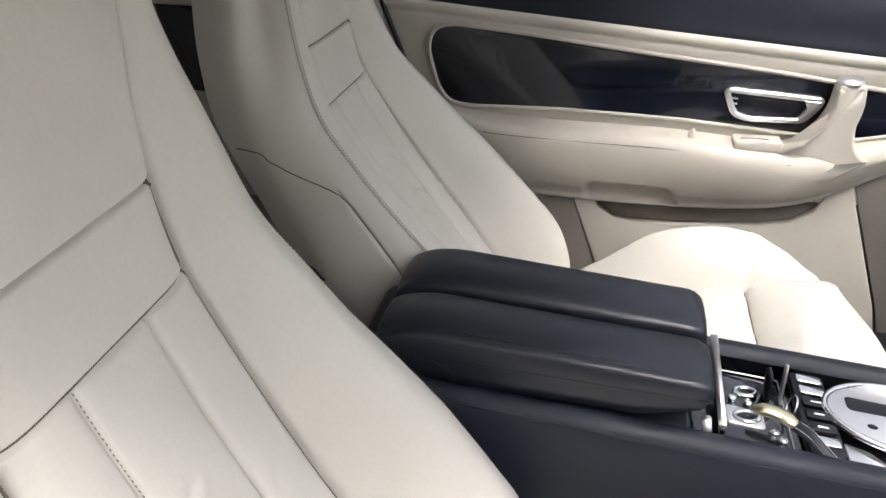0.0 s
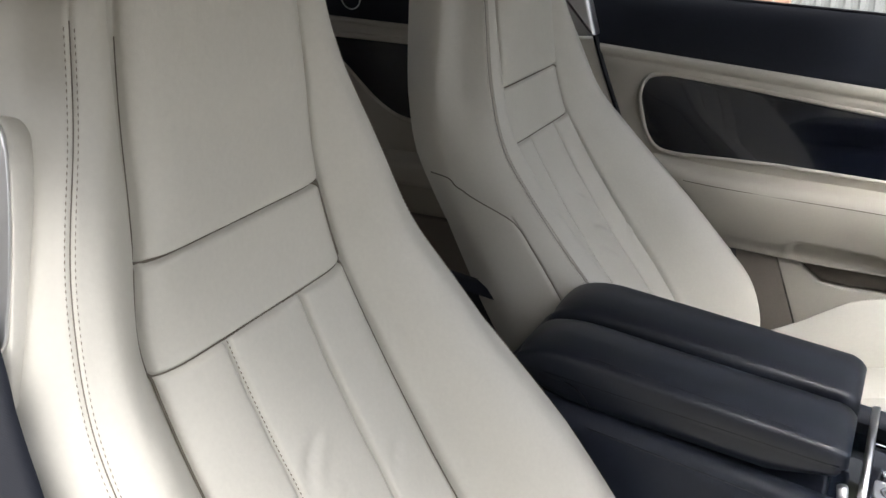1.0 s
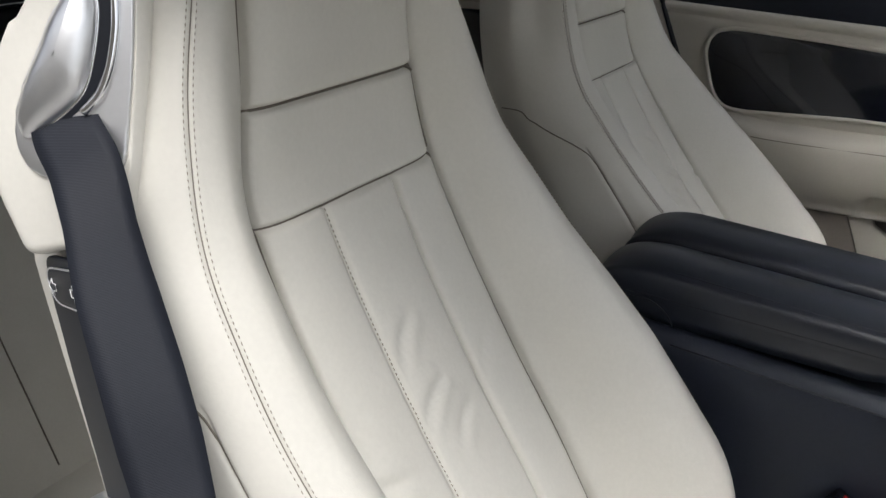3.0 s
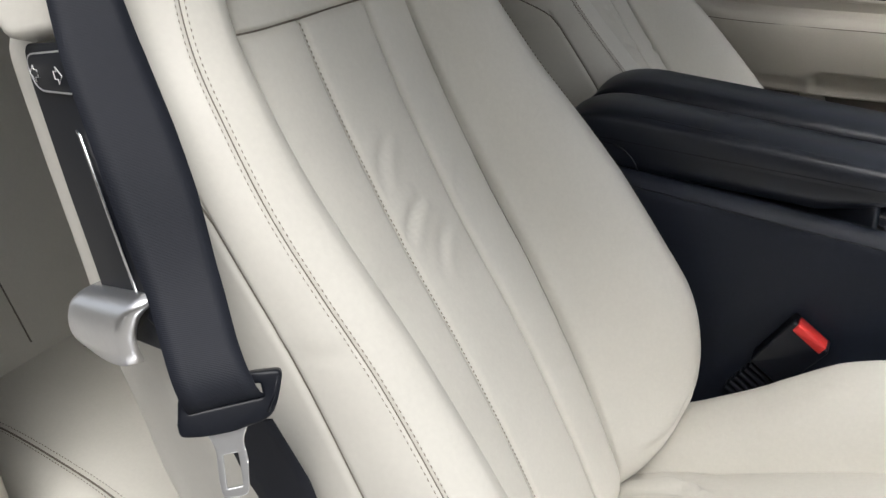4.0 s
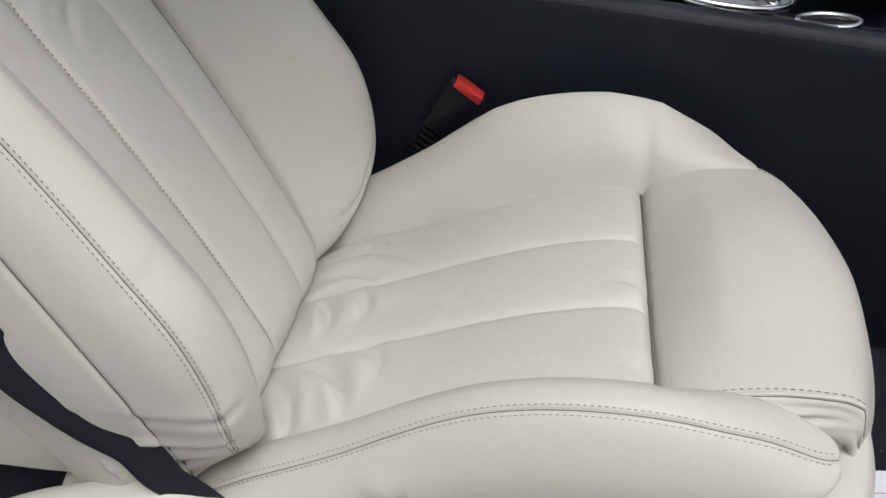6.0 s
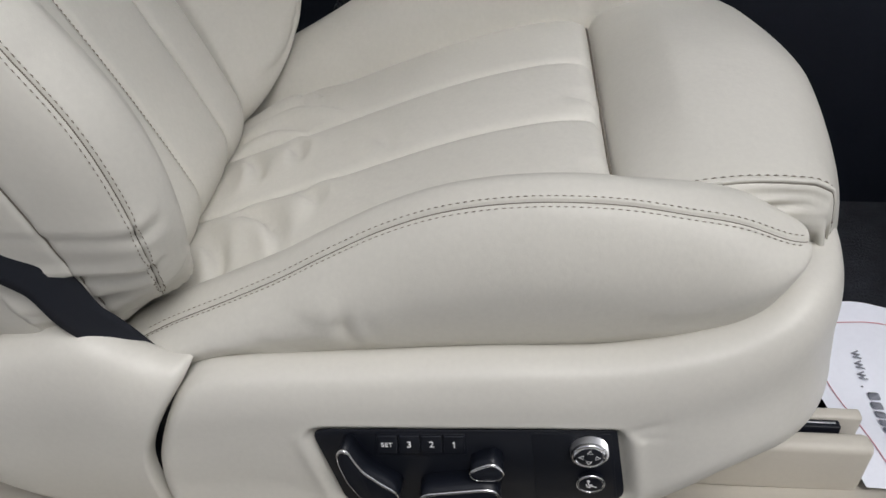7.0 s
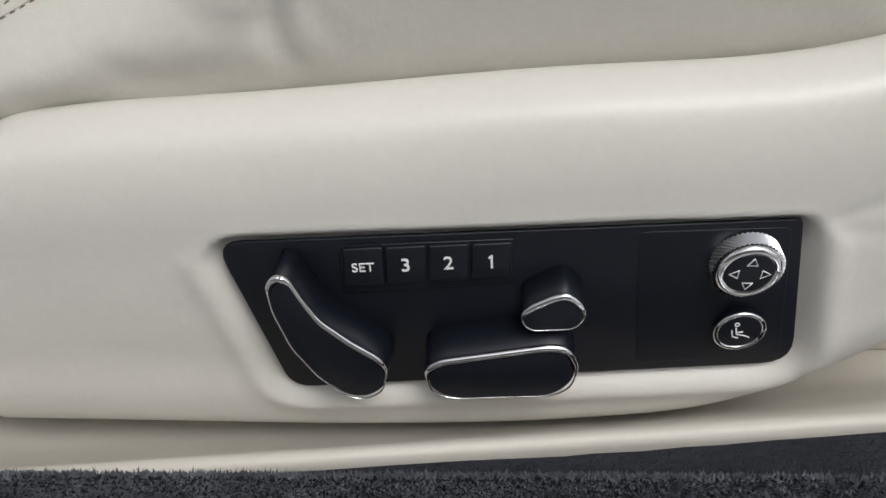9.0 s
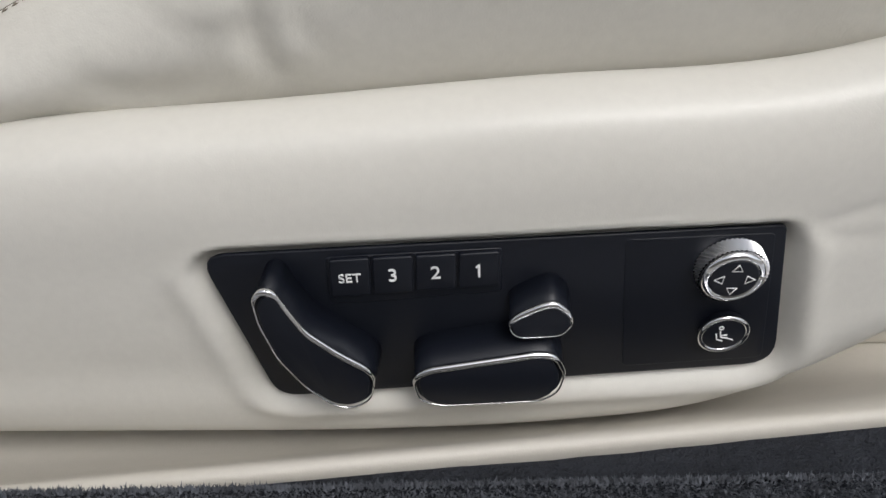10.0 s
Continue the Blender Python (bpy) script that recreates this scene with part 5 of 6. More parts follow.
wpart("lid_stitch", sweep(polyline(edge_line, 70), 0.0011, 6), BLACK, armrest)
wpart("panel_line", sweep(polyline([(-0.258, 0.5865, 0.884), (-0.232, 0.5862, 0.880), (-0.214, 0.5860, 0.868), (-0.204, 0.5862, 0.850), (-0.202, 0.5875, 0.838)], 30), 0.0011, 6), BLACK, armrest)
wpart("bin_base", box((-0.33, 0.602, 0.55), (0.060, 0.770, 0.812), 0.006), NAVY, armrest)
wpart("hinge_block", box((-0.335, 0.60, 0.80), (-0.255, 0.775, 0.875), 0.02), BLACK, armrest)


# ---- passenger door ----
YD = 1.418
passenger_door = thing("passenger_door", (0.0, 1.45, 0.45), "closed passenger door with cream trim, black gloss veneer and navy top", "car door")


def z_belt(x):
    return 1.0785 - 0.1 * x


def z_sill(x):
    return 1.193 - 0.073 * x


def rear_edge(z):
    return float(np.interp(z, [0.45, 0.99, 1.125, 1.25], [-0.235, -0.455, -0.509, -0.56]))


rows, rows2 = [], []
for k in np.linspace(0, 1, 60):
    x = -0.53 + 1.6 * k
    zt, zc = z_sill(x), z_belt(x)
    kn = [(1.50, zt - 0.01), (1.485, zt + 0.002), (1.468, zt), (1.455, zt - 0.012), (1.440, zt - 0.04), (1.426, zc + 0.02), (1.4215, zc + 0.001), (1.424, zc - 0.008)]
    rows.append([(x + (rear_edge(z) + 0.53) * (1 - k) ** 8, y, z) for y, z in polyline(kn, 30)])
    kn = [(1.421, zc), (1.411, zc - 0.003), (1.4085, zc - 0.011), (1.412, zc - 0.019), (1.4155, zc - 0.0215), (1.4135, zc - 0.025), (1.413, zc - 0.04), (YD, zc - 0.06), (YD, 0.90), (YD, 0.82), (YD, 0.752)]
    pts = polyline(kn, 90)
    rows2.append([(x + (rear_edge(z) + 0.53) * (1 - k) ** 8, y, z) for y, z in pts])
wpart("upper_trim", grid(np.array(rows)), NAVYTRIM, passenger_door, "navy soft door top")
wpart("door_card", grid(np.array(rows2)), SHADECREAM, passenger_door, "cream leather door card")
veneer = [(-0.408, 1.058), (-0.394, 1.0745), (-0.360, 1.080), (-0.20, 1.062), (-0.043, 1.0405), (0.263, 1.003), (0.43, 0.978), (0.54, 0.962), (0.575, 0.945), (0.56, 0.922), (0.50, 0.905), (0.446, 0.893), (0.383, 0.881), (0.302, 0.888), (0.073, 0.909), (-0.142, 0.919), (-0.334, 0.919), (-0.374, 0.926), (-0.396, 0.957), (-0.414, 1.03)]
ven = rounded(veneer, 0.02, 3)
wpart("veneer", slab(ven, 0.004, lambda a, b, c: (a, YD - 0.001 - c, b), 0.001), GLOSSBLACK, passenger_door, "black gloss wood veneer")
loop = [(a, YD - 0.004, b) for a, b in ven + ven[:2]]
wpart("veneer_border", sweep(loop, 0.0045, 8, up=(0, 1, 0)), SHADECREAM, passenger_door)
# armrest of the door, with its finger recess
SLOT = [(-0.092, 0.742), (-0.088, 0.772), (-0.076, 0.781), (0.055, 0.776), (0.068, 0.768), (0.082, 0.742)]
rows = []
for x in np.linspace(-0.46, 0.60, 150):
    zt = float(smoothline([-0.46, -0.36, -0.28, -0.137, 0.074, 0.239, 0.30, 0.36, 0.45, 0.6], [0.895, 0.905, 0.894, 0.886, 0.878, 0.862, 0.857, 0.862, 0.88, 0.90], x))
    zl = float(smoothline([-0.46, -0.18, -0.019, 0.2, 0.304, 0.38, 0.46, 0.6], [0.757, 0.745, 0.738, 0.741, 0.755, 0.785, 0.829, 0.90], x))
    out = float(smoothline([-0.46, -0.38, -0.25, 0.0, 0.3, 0.42, 0.52, 0.6], [0.2, 0.55, 0.95, 1.0, 1.0, 0.7, 0.25, 0.1], x))
    zm = max(zt, zl + 0.02)
    kn = [(0.0, zm + 0.010), (-0.022 * out, zm + 0.006), (-0.044 * out, zm + 0.003), (-0.055 * out, zm - 0.006), (-0.060 * out, zm - 0.022), (-0.056 * out, zl + 0.55 * (zm - zl)), (-0.040 * out, zl + 0.22 * (zm - zl)), (-0.026 * out, zl + 0.07 * (zm - zl)), (-0.022 * out - 0.003, zl + 0.006), (-0.020 * out - 0.004, zl), (-0.010, zl - 0.008), (0.0, zl - 0.010)]
    rows.append([(x, YD + d, z) for d, z in polyline(kn, 80)])
R = np.array(rows)
d = outside(R[..., 0], R[..., 2], SLOT)
R[..., 1] += np.where(R[..., 2] < 0.80, 0.016 * np.exp(-((d / 0.0035) ** 2)), 0)
wpart("armrest", grid(R), SHADECREAM, passenger_door, "padded cream door armrest with finger recess")
wpart("armrest_seam", sweep([(x, YD - 0.0585, float(smoothline([-0.36, -0.28, -0.137, 0.074, 0.239, 0.30], [0.892, 0.882, 0.874, 0.866, 0.850, 0.846], x))) for x in np.linspace(-0.3, 0.28, 30)], 0.0008, 5), CREASE, passenger_door)
# lower door with a map pocket
low = [(-0.120, 0.742), (-0.076, 0.737), (-0.066, 0.715), (-0.033, 0.691), (0.0, 0.687), (0.097, 0.688), (0.25, 0.697), (0.31, 0.708), (0.349, 0.733), (0.366, 0.770), (0.410, 0.788), (0.497, 0.53), (0.51, 0.47), (-0.02, 0.47), (-0.061, 0.578)]
wpart("lower_panel", slab(low, 0.018, lambda a, b, c: (a, YD + 0.014 - c, b), 0.003), SHADECREAM, passenger_door, "cream lower door panel with map pocket")
wpart("map_pocket", slab([(-0.10, 0.75), (0.40, 0.80), (0.40, 0.64), (-0.10, 0.64)], 0.004, lambda a, b, c: (a, YD + 0.019 - c, b)), POCKET, passenger_door, "dark taupe pocket lining")
wpart("rear_strip", slab([(-0.20, 0.75), (-0.1245, 0.748), (-0.065, 0.578), (-0.022, 0.45), (-0.14, 0.45)], 0.012, lambda a, b, c: (a, YD + 0.010 - c, b), 0.002), POCKET, passenger_door, "dark taupe rear strip")
wpart("speaker_grille", slab([(0.414, 0.788), (0.46, 0.82), (0.62, 0.86), (0.80, 0.80), (0.82, 0.47), (0.515, 0.47), (0.501, 0.53)], 0.014, lambda a, b, c: (a, YD + 0.012 - c, b), 0.003), GRILLE, passenger_door, "taupe speaker grille")
wpart("door_skin", box((-0.50, YD + 0.03, 0.40), (1.05, YD + 0.085, 1.06), 0.01), PAINT, passenger_door)
# handle and pull
bez = rounded([(0.153, 0.973), (0.325, 0.958), (0.318, 0.945), (0.296, 0.918), (0.20, 0.918), (0.172, 0.926)], 0.012, 4)
inner = [(0.235 + (a - 0.235) * 0.88, 0.944 + (b - 0.944) * 0.72) for a, b in bez]
door_handle = wpart("door_handle", sweep([(a, YD - 0.010, b) for a, b in bez + bez[:2]], 0.0058, 10, up=(0, 1, 0)), SATIN, passenger_door, "satin chrome door release bezel")
wpart("handle_recess", slab(inner, 0.003, lambda a, b, c: (a, YD - 0.0055 - c, b)), BLACK, passenger_door)
wpart("release_lever", slab(rounded([(0.200, 0.958), (0.290, 0.950), (0.274, 0.929), (0.205, 0.930)], 0.008), 0.004, lambda a, b, c: (a, YD - 0.007 - c, b), 0.0015), BLACK, passenger_door)
wpart("bezel_tip", slab(rounded([(0.292, 0.958), (0.326, 0.957), (0.318, 0.944), (0.294, 0.918), (0.284, 0.922), (0.300, 0.944)], 0.004), 0.010, lambda a, b, c: (a, YD - 0.007 - c, b), 0.003), SATIN, passenger_door)
for z in (0.958, 0.948, 0.938):
    wpart("lock_mark", slab([(0.166, z), (0.176, z - 0.001), (0.176, z - 0.004), (0.166, z - 0.003)], 0.001, lambda a, b, c: (a, YD - 0.0095 - c, b)), WHITE, passenger_door)
web = rounded([(0.338, 1.000), (0.3365, 0.985), (0.333, 0.955), (0.320, 0.925), (0.290, 0.892), (0.250, 0.874), (0.190, 0.868), (0.190, 0.800), (0.270, 0.800), (0.357, 0.820), (0.414, 0.862), (0.392, 0.874), (0.381, 0.890), (0.377, 0.920), (0.382, 0.958), (0.384, 0.990), (0.380, 1.003)], 0.010, 3)
grip = slab(web, 0.046, lambda a, b, c: (a, b, c), 0.008, 4)
bmesh.ops.triangulate(grip, faces=grip.faces[:])
for v in grip.verts:
    a, b, c = v.co
    v.co = (a, 1.402 - c * min(1.0, max(0.1, (a - 0.20) / 0.09)) + 0.25 * max(0.0, 0.84 - b), b)
bmesh.ops.recalc_face_normals(grip, faces=grip.faces[:])
wpart("pull_handle", grip, SHADECREAM, passenger_door, "curved cream pull handle")
wpart("pull_cap", sweep([(0.358, 1.378, 1.000), (0.358, 1.377, 1.008)], [0.023, 0.021], 24), SATIN, passenger_door, "satin chrome handle cap")
wpart("lock_button", box((0.187, 1.376, 0.8850), (0.238, 1.386, 0.8880), 0.001), CHROME, passenger_door)
wpart("switch_plinth", box((0.175, 1.370, 0.866), (0.262, 1.416, 0.8855), 0.004), SHADECREAM, passenger_door)
wpart("tray_fin", slab([(0.085, 0.872), (0.100, 0.893), (0.106, 0.893), (0.106, 0.872)], 0.022, lambda a, b, c: (a, 1.410 - c, b), 0.002), SHADECREAM, passenger_door)
glass = bpy.data.materials.new("window_glass")
glass.use_nodes = True
_g = glass.node_tree.nodes["Principled BSDF"]
_g.inputs["Transmission Weight"].default_value, _g.inputs["Roughness"].default_value, _g.inputs["IOR"].default_value = 1.0, 0.0, 1.05
pane = wpart("window_pane", box((-0.54, 1.484, 1.12), (0.75, 1.488, 1.46)), glass, passenger_door, "", False)
pane.visible_shadow = False
wpart("glass_seal", sweep([(x, 1.476, z_sill(x) + 0.002) for x in np.linspace(-0.54, 0.9, 30)], 0.004, 8), BLACK, passenger_door)

# ---- pillar and rear side trim ----
pillar = thing("door_pillar", (-0.53, 1.42, 0.5), "cream pillar trim with a bright metal cap", "pillar")
wpart("trim", slab([(-0.70, 1.145), (-0.516, 1.14), (-0.462, 0.99), (-0.25, 0.47), (-0.70, 0.47)], 0.03, lambda a, b, c: (a, 1.44 - c, b), 0.004), SHADECREAM, pillar)
wpart("metal_cap", slab(rounded([(-0.600, 1.258), (-0.528, 1.258), (-0.499, 1.150), (-0.56, 1.146)], 0.006), 0.03, lambda a, b, c: (a, 1.408 - c, b), 0.008, 4), SATIN, pillar, "satin metal pillar cap")
wpart("seal", sweep(polyline([(-0.545, 1.425, 1.26), (-0.509, 1.412, 1.14), (-0.455, 1.412, 0.99), (-0.235, 1.412, 0.45)], 30), 0.005, 6), BLACK, pillar)

rear_trim = thing("rear_side_trim", (-1.1, 1.43, 0.5), "cream rear side trim with black veneer and navy top", "side trim")
wpart("navy_top", slab(rounded([(-1.60, 1.185), (-0.60, 1.127), (-0.60, 1.25), (-1.60, 1.34)], 0.01), 0.03, lambda a, b, c: (a, 1.445 - c, b), 0.006), NAVYTRIM, rear_trim)
wpart("side_card", box((-1.60, 1.42, 0.42), (-0.60, 1.45, 1.20), 0.006), SHADECREAM, rear_trim)
vr = rounded([(-1.36, 1.13), (-1.152, 1.118), (-0.74, 1.102), (-0.72, 1.05), (-0.76, 0.95), (-0.86, 0.915), (-0.95, 0.921), (-1.005, 0.932), (-1.06, 0.965), (-1.16, 1.06)], 0.03, 4)
wpart("veneer", slab(vr, 0.004, lambda a, b, c: (a, 1.4195 - c, b), 0.001), GLOSSBLACK, rear_trim, "black gloss wood veneer")
wpart("veneer_border", sweep([(a, 1.418, b) for a, b in vr + vr[:2]], 0.0075, 8, up=(0, 1, 0)), SHADECREAM, rear_trim)
wpart("trim_bead", sweep([(-1.6, 1.415, 1.180), (-0.6, 1.415, 1.122)], 0.006, 8), SHADECREAM, rear_trim)
wpart("speaker_ring", sweep([(-1.109 + 0.027 * math.cos(a), 1.413, 1.205 + 0.027 * math.sin(a)) for a in np.linspace(0, 2 * math.pi + 0.2, 40)], 0.0016, 6, up=(0, 1, 0)), SATIN, rear_trim, "thin metal speaker ring")
wpart("rear_armrest", box((-1.5, 1.33, 0.79), (-0.70, 1.425, 0.85), 0.02, 4), SHADECREAM, rear_trim)
wpart("lower_card", box((-1.5, 1.40, 0.45), (-0.62, 1.419, 0.69), 0.004), POCKET, rear_trim)

# ---- rear seat ----
rear_seat = thing("rear_seat", (-0.95, 0.7, 0.38), "cream leather rear bench with stitched cushion edge", "rear seat")


def pillow(lo, hi, r, bulge, tilt=0.0, pivot=(0, 0, 0)):
    bm = bmesh.new()
    bmesh.ops.create_cube(bm, size=1)
    bmesh.ops.subdivide_edges(bm, edges=bm.edges[:], cuts=11, use_grid_fill=True)
    lo, hi = np.array(lo), np.array(hi)
    half, mid = (hi - lo) / 2, (hi + lo) / 2
    for v in bm.verts:
        p = np.array(v.co) * 2 * half
        core = np.clip(p, -(half - r), half - r)
        dd = p - core
        n = np.linalg.norm(dd)
        if n > 1e-6:
            p = core + dd / n * r
        p = p + mid
        w = (1 - ((p[0] - mid[0]) / half[0]) ** 2) * (1 - ((p[1] - mid[1]) / half[1]) ** 2) * (1 - ((p[2] - mid[2]) / half[2]) ** 2 if tilt else 1)
        p[2] += bulge * max(0.0, w) * (1 if v.co.z > 0 else 0)
        v.co = p
    if tilt:
        bmesh.ops.rotate(bm, verts=bm.verts, cent=pivot, matrix=Matrix.Rotation(radians(tilt), 3, "Y"))
    return bm


for y0, y1 in ((0.05, 0.64), (0.74, 1.34)):
    wpart("cushion", pillow((-1.12, y0, 0.38), (-0.50, y1, 0.565), 0.06, 0.012, 3, (-0.9, 0, 0.5)), LEATHER, rear_seat)
    wpart("backrest", pillow((-1.12, y0, 0.53), (-0.98, y1, 1.16), 0.05, 0.0, -20, (-1.02, 0, 0.58)), LEATHER, rear_seat)
    for k in (0.2, 0.4):
        wpart("seam", sweep([(-0.974 - 0.18 * t, y0 + k, 0.60 + 0.5 * t) for t in np.linspace(0, 1, 10)], 0.0012, 5), CREASE, rear_seat)
wpart("centre_console", box((-1.15, 0.645, 0.40), (-0.66, 0.735, 0.60), 0.03), LEATHER, rear_seat)
stitch_edge = polyline([(-0.95, 0.125, 0.570), (-0.84, 0.119, 0.571), (-0.757, 0.111, 0.571), (-0.6535, 0.097, 0.572), (-0.57, 0.082, 0.568)], 60)
wpart("seam", sweep(stitch_edge + np.array([0.0, 0.0, 0.0015]), 0.0012, 5), CREASE, rear_seat)
for x0, x1, y in ((-0.93, -0.62, 0.30), (-0.93, -0.62, 0.45)):
    wpart("seam", sweep([(x, y, 0.576 - 0.006 * t) for x, t in zip(np.linspace(x0, x1, 12), np.linspace(0, 1, 12))], 0.002, 5), CREASE, rear_seat)
for o in (-0.005, 0.005):
    stuff(wpart("stitching", dashes(stitch_edge + np.array([o, o, 0.004]), np.tile([[0.0, -0.2, 1.0]], (60, 1)), 0.006, 0.004, 0.0007), THREAD, rear_seat))

# ---- car floor, sill and shell ----
def sill_edge(x):
    return min(0.01, max(-0.0555, -0.0465 + 0.086 * x))


rows = []
for x in np.linspace(-1.6, 1.15, 80):
    ye = sill_edge(x)
    kn = [(-0.066, 0.400), (-0.0668, 0.418), (-0.0662, 0.4260), (-0.0645, 0.4308), (-0.0615, 0.4318), (-0.0590, 0.4285), (-0.0582, 0.4190), (-0.0575, 0.4145), (max(ye - 0.004, -0.0572), 0.4120), (ye + 0.004, 0.4105), (ye + 0.012, 0.385), (0.03, 0.345), (0.3, 0.336), (0.7, 0.335), (1.1, 0.336), (1.42, 0.36)]
    rows.append([(x, y, z) for y, z in polyline(kn, 90)])
floor = tagged(part("floor", grid(np.array(rows)), CARPET), "charcoal carpet on the car floor and sill edge", "carpet", "", "structure")
tufts = []
rng = np.random.default_rng(3)
n = 42000
xx, tt = rng.uniform(-0.34, 0.50, n), rng.uniform(0, 1.0, n)
line = polyline([(-0.0668, 0.418), (-0.0662, 0.4260), (-0.0645, 0.4308), (-0.0615, 0.4318), (-0.0590, 0.4285)], 60)
yy, zz = np.interp(tt, np.linspace(0, 1, 60), line[:, 0]), np.interp(tt, np.linspace(0, 1, 60), line[:, 1])
verts, faces = [], []
for x, y, z in zip(xx, yy, zz):
    o = rng.normal(0, 0.0008, 3)
    b = len(verts)
    up = np.array([0, (-0.6 if y < -0.063 else 0.3), 0.9]) * 0.0017
    a = rng.uniform(0, 6.28)
    e = np.array([math.cos(a), math.sin(a), 0.2]) * 0.0006
    base = np.array([x, y, z])
    verts += [(base - e).tolist(), (base + e).tolist(), (base + up + o).tolist()]
    faces.append((b, b + 1, b + 2))
pile = bpy.data.meshes.new("carpet_pile")
pile.from_pydata(verts, [], faces)
tagged(part("carpet_pile", pile, PILE), "short charcoal carpet pile on the sill edge", "carpet", "", "stuff")
sill_plate = thing("sill_plate", (0.0, -0.14, 0.35), "brushed metal door sill plate with raised ribs", "sill plate", "", "structure")
rows = [[(x, y, z) for y, z in polyline([(-0.062, 0.402), (-0.0672, 0.4195), (-0.071, 0.4228), (-0.10, 0.4195), (-0.15, 0.411), (-0.20, 0.398), (-0.215, 0.385), (-0.22, 0.30), (-0.19, 0.22)], 40)] for x in np.linspace(-0.9, 1.1, 40)]
wpart("plate", grid(np.array(rows)), SILL, sill_plate)
for y, z in ((-0.0850, 0.4220), (-0.104, 0.4192)):
    wpart("rib", sweep([(x, y, z) for x in np.linspace(-0.158, 0.9, 30)], 0.0011, 6), CHROME, sill_plate)
inner_sill = thing("inner_sill_trim", (0.0, 0.02, 0.36), "cream sill trim and seat rail cover beneath the seat", "sill trim", "", "structure")
rows = []
for x in np.linspace(-0.60, 0.62, 60):
    ye = sill_edge(x)
    up = 0.012 * min(1.0, max(0.0, (x - 0.16) / 0.14))
    rows.append([(x, y, z) for y, z in polyline([(0.14, 0.350 + up), (0.10, 0.354 + up), (ye + 0.054, 0.370 + up), (ye + 0.027, 0.3905 + up), (ye + 0.012, 0.4095 + 0.4 * up), (ye + 0.004, 0.4180), (ye, 0.4190), (ye - 0.0015, 0.4160), (ye - 0.001, 0.400), (ye + 0.006, 0.37)], 50)])
wpart("trim", grid(np.array(rows)), SHADECREAM, inner_sill)
wpart("rail_cover", box((0.20, 0.057, 0.372), (0.457, 0.078, 0.4325), 0.007), SHADECREAM, inner_sill)
wpart("rail", box((0.20, 0.0805, 0.39), (0.434, 0.0895, 0.4325), 0.0015), BLACK, inner_sill)
wpart("rail_top", box((0.30, 0.0845, 0.4325), (0.430, 0.0865, 0.4333), 0.0003), SATIN, inner_sill)
wpart("rail_end", box((0.30, 0.0915, 0.39), (0.456, 0.104, 0.4325), 0.003), SHADECREAM, inner_sill)
# floor mat paper
paper = thing("paper_mat", (0.6, 0.22, 0.36), "creased white paper floor mat with printed grey web address", "paper")
rows = []
for i, a in enumerate(np.linspace(0, 1, 40)):
    rows.append([(0.46 + 0.34 * a - 0.03 * b, 0.055 + 0.22 * b, 0.385 - 0.02 * a + 0.02 * b * b + 0.006 * math.sin(9 * a + 5 * b) * math.sin(6 * b + 2 * a) + 0.004 * math.sin(21 * a * b + 3)) for b in np.linspace(0, 1, 40)])
PR = np.array(rows)
psheet = wpart("sheet", grid(PR), PAPER, paper)


def on_paper(a, b, lift=0.0012):
    i, j = min(38, int(a * 39)), min(38, int(b * 39))
    return Vector(PR[i, j] + (PR[i + 1, j] - PR[i, j]) * (a * 39 - i) + (PR[i, j + 1] - PR[i, j]) * (b * 39 - j)) + Vector((0, 0, lift))


for q in (((0.09, 0.03), (0.07, 0.25), (0.05, 0.5), (0.03, 0.86)), ((0.0, 0.87), (0.4, 0.89), (0.9, 0.88))):
    wpart("pink_line", sweep([on_paper(a, b) for a, b in polyline(q, 20)], 0.0005, 5), PINKINK, paper)
for k, letter in enumerate("www."):
    mt = Matrix.Translation(on_paper(0.168 - 0.004 * k, 0.685 - 0.052 * k, 0.0022)) @ Matrix.Rotation(radians(-86), 4, "Z")
    wpart("print", lettering(letter, 0.0165, mt), GREYINK, paper, "", False)
for k in range(7):
    bar = slab(rounded([(0.0, 0.0), (0.0078, 0.0), (0.0078, 0.0105), (0.0, 0.0105)], 0.002), 0.0005, lambda a, b, c: on_paper(0.150 - 0.004 * k + 2.9 * b, 0.500 - 0.048 * k - 4.5 * a, 0.002 + c))
    wpart("print_bar", bar, GREYINK, paper)

# ---- closing shell of the car ----
tagged(part("bulkhead", box((1.10, -0.05, 0.30), (1.14, 1.48, 1.0), 0.01), NAVYTRIM), "dark front bulkhead of the footwell", "bulkhead", "", "structure")
tagged(part("dashboard", box((0.80, 0.0, 0.66), (1.10, 1.41, 0.98), 0.05, 4), NAVY), "navy leather dashboard above the footwell", "dashboard", "", "structure")
# roof out of view: pale for bounce, front edge set to shade the headrests
rows = []
for x in np.concatenate([np.linspace(-1.64, -0.09, 16), [0.0, 0.04, 0.08, 0.10]]):
    edge = 0.02 if x > 0.09 else 0.0
    rows.append([(x, y, z) for y, z in polyline([(0.01, 1.405), (0.03, 1.45), (0.14, 1.485 - edge), (0.40, 1.51 - edge), (0.74, 1.515 - edge), (1.08, 1.51 - edge), (1.34, 1.485 - edge), (1.41, 1.45), (1.43, 1.40)], 40)])
tagged(part("roof_lining", grid(np.array(rows)), LINING), "unseen roof lining over the cabin, made pale to bounce light", "roof", "", "structure")
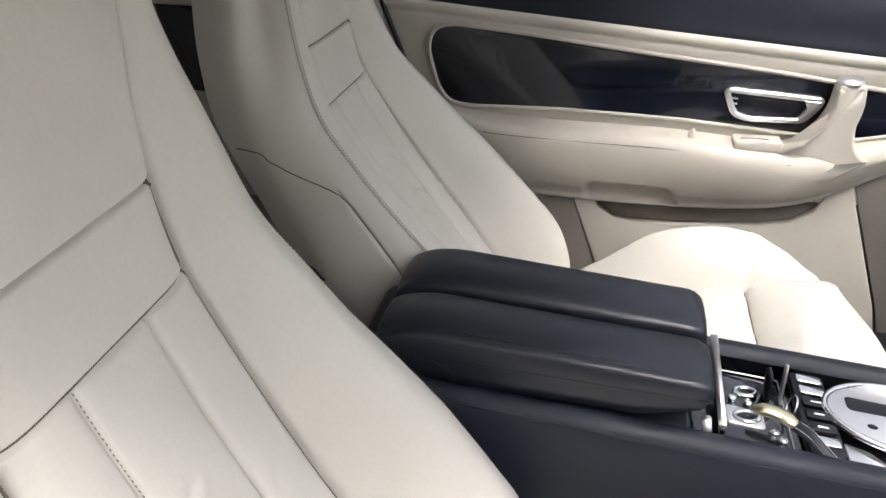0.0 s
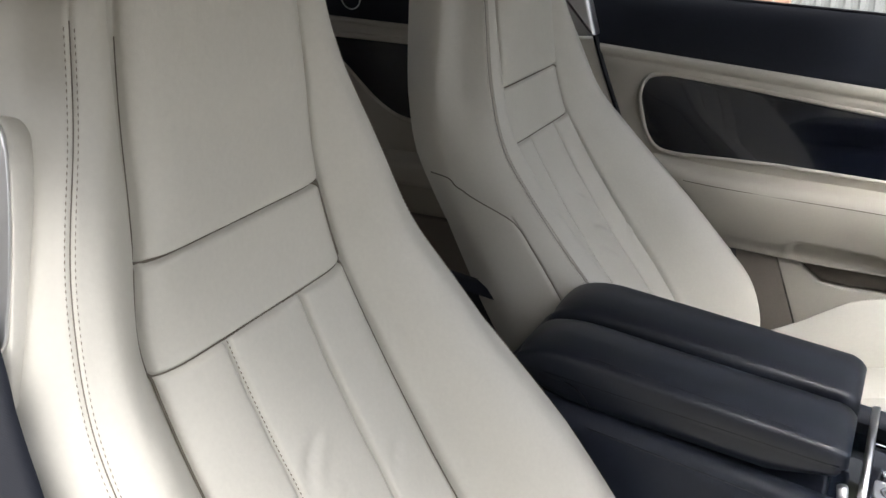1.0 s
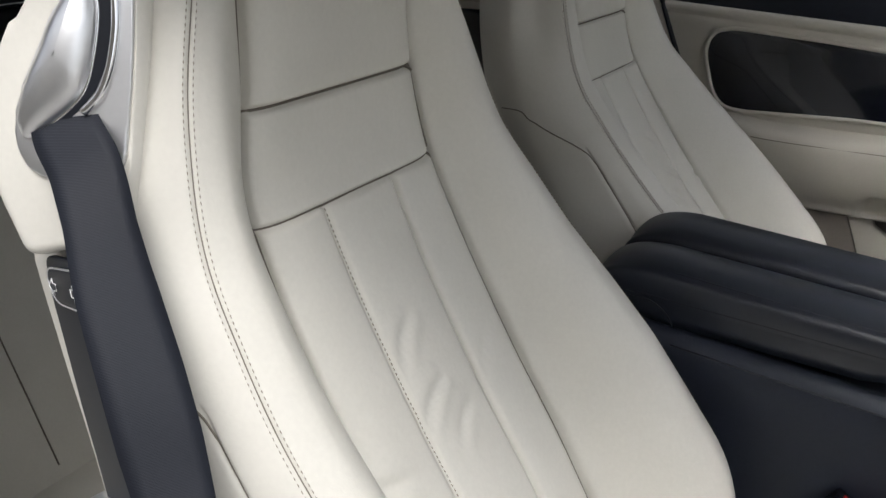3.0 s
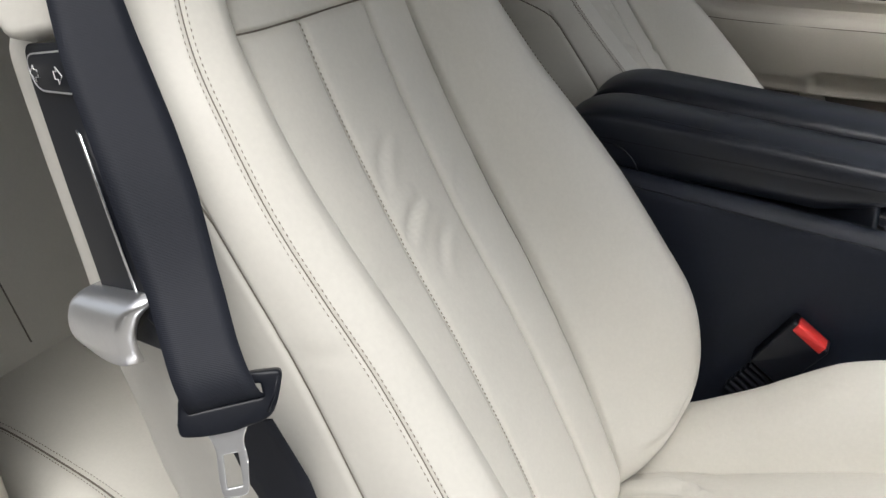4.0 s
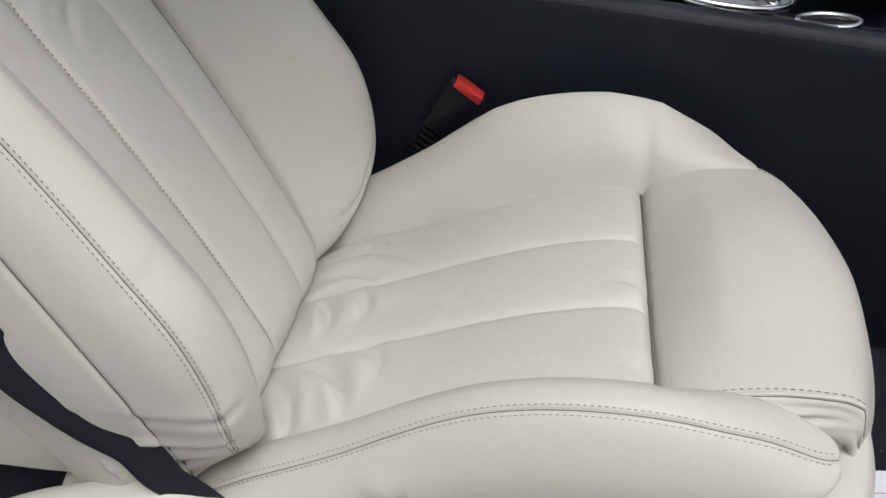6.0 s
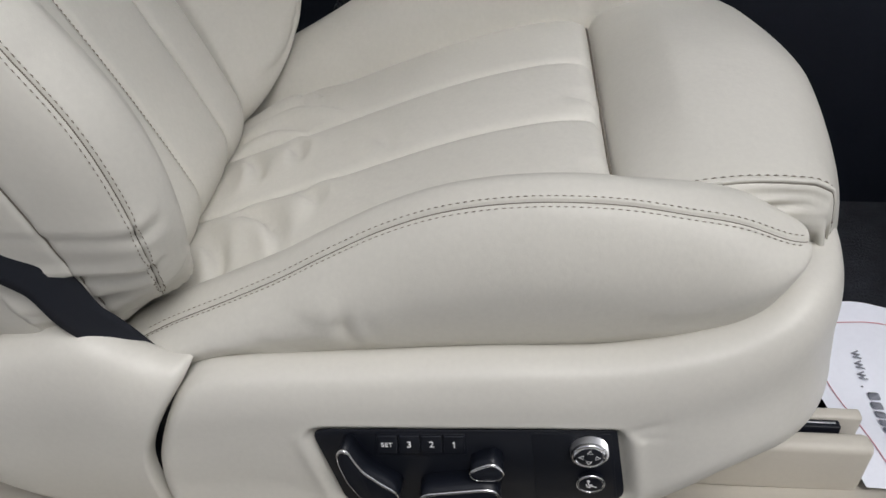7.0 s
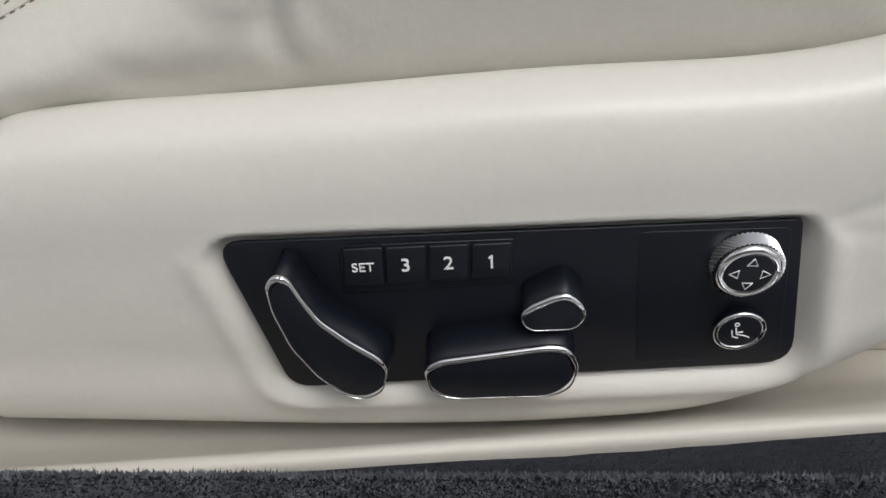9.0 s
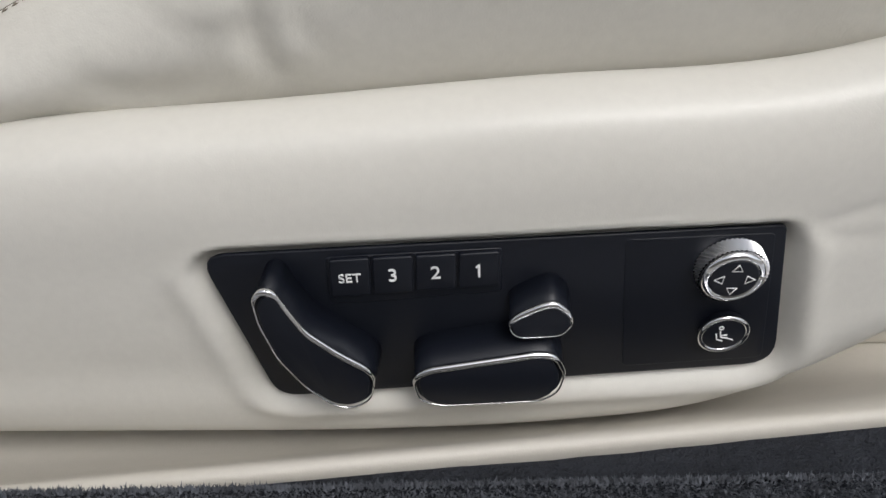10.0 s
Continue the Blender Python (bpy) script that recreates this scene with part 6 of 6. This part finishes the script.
tagged(part("rear_bulkhead", box((-1.66, 0.0, 0.35), (-1.60, 1.48, 1.17), 0.01), NAVYTRIM), "navy rear bulkhead behind the bench", "bulkhead", "", "structure")
# pane out of view, added because its shadow stops the sun lamp
windscreen = thing("windscreen", (0.5, 0.7, 1.0), "unseen windscreen pane added to hold back direct sun", "windscreen", "", "structure")
wpart("pane", slab([(0.06, 0.085), (1.40, 0.085), (1.36, 0.90), (0.10, 0.90)], 0.005, lambda a, b, c: (0.02 + 0.857 * b + 0.5 * c, a, 1.535 - 0.515 * b + 0.857 * c)), glass, windscreen, "", False)
rear_window = thing("rear_window", (-1.63, 0.74, 1.2), "tinted rear window with a thin bright lower edge", "window", "", "structure")
tint = bpy.data.materials.new("tinted_glass")
tint.use_nodes = True
_t = tint.node_tree.nodes["Principled BSDF"]
_t.inputs["Base Color"].default_value = (0.34, 0.35, 0.38, 1)
_t.inputs["Transmission Weight"].default_value, _t.inputs["Roughness"].default_value, _t.inputs["IOR"].default_value = 1.0, 0.25, 1.05
wpart("pane", box((-1.632, 0.10, 1.19), (-1.628, 1.38, 1.46)), tint, rear_window, "", False).visible_shadow = False
wpart("lower_frame", box((-1.66, 0.05, 1.171), (-1.60, 1.43, 1.192), 0.004), BLACK, rear_window)
wpart("bright_line", sweep([(-1.598, 0.08, 1.178), (-1.598, 1.40, 1.178)], 0.0025, 6), CHROME, rear_window)
wpart("upper_frame", box((-1.66, 0.05, 1.44), (-1.60, 1.43, 1.50), 0.01), NAVYTRIM, rear_window)
# panel out of view, added to close off light reaching the rear bench
tagged(part("far_hood_side", box((-1.62, 1.425, 1.255), (-0.70, 1.445, 1.455), 0.005), NAVYTRIM), "unseen dark hood side added to shade the rear bench", "side trim", "", "structure")
tagged(part("near_quarter_trim", box((-1.62, -0.05, 0.38), (-0.71, 0.03, 1.16), 0.02), SHADECREAM), "cream rear quarter trim beside the bench", "side trim", "", "structure")
tagged(part("near_quarter_top", box((-1.62, -0.08, 1.16), (-0.66, 0.06, 1.43), 0.02), NAVYTRIM), "navy rear quarter top", "side trim", "", "structure")

# ---- outside ----
# ground out of view; its pale colour is chosen to throw light upwards
me = bpy.data.meshes.new("ground")
me.from_pydata([(-400, -400, 0.08), (400, -400, 0.08), (400, 400, 0.08), (-400, 400, 0.08)], [], [(0, 1, 2, 3)])
tagged(part("ground", me, BOUNCEGROUND, smooth=False), "unseen ground around the car, made pale to bounce light", "ground", "", "structure")
tagged(part("white_wall", box((-7.0, 6.0, 0.08), (-1.452, 6.25, 3.2), 0.01), RENDERWALL, smooth=False), "white rendered garden wall", "wall", "", "structure")
# added wall, never in view: keeps low sky light off the headrest
tagged(part("yard_wall_south", box((-9.0, -4.3, 0.08), (4.0, -4.0, 3.8), 0.01), BLOCKWALL, smooth=False), "unseen taupe wall added to block low sky light", "wall", "", "structure")
brick_pier = thing("brick_pier", (-1.12, 6.1, 0.08), "weathered red brick pier with pale mortar", "pier", "", "structure")
wpart("mortar_core", box((-1.445, 5.975, 0.08), (-0.825, 6.3, 2.6)), MORTAR, brick_pier, "", False)
fence = thing("clad_fence", (1.0, 6.05, 0.08), "pale grey corrugated cladding fence", "fence", "", "structure")
a = np.linspace(-0.82, 5.0, 1160)
prof = 6.03 - 0.02 * np.clip(np.sin(a * 2 * math.pi / 0.09) * 2.2, -1, 1)
wpart("sheet", grid(np.stack([np.stack([a, prof, np.full_like(a, z)], -1) for z in (0.08, 3.0)])), CLAD, fence, "", False)
bb = box((-0.1075, -0.051, -0.0325), (0.1075, 0.051, 0.0325), 0.004, 1)
brick_me = bpy.data.meshes.new("brick")
bb.to_mesh(brick_me)
bb.free()
brick_me.materials.append(BRICK)
bb = box((-0.051, -0.051, -0.0325), (0.051, 0.051, 0.0325), 0.004, 1)
half_me = bpy.data.meshes.new("brick")
bb.to_mesh(half_me)
bb.free()
half_me.materials.append(BRICK)
for r in range(22):
    z = 0.08 + 0.04 + 0.075 * r
    xs = [-1.34, -1.115, -0.89, ] if r % 2 == 0 else [-1.397, -1.2275, -1.0025, -0.833]
    for k, x in enumerate(xs):
        me = half_me if (r % 2 and k in (0, 3)) else brick_me
        ob = under(brick_pier, new("brick", me))
        ob.location = (x + random.uniform(-0.003, 0.003), 6.02 + random.uniform(-0.004, 0.004), z)
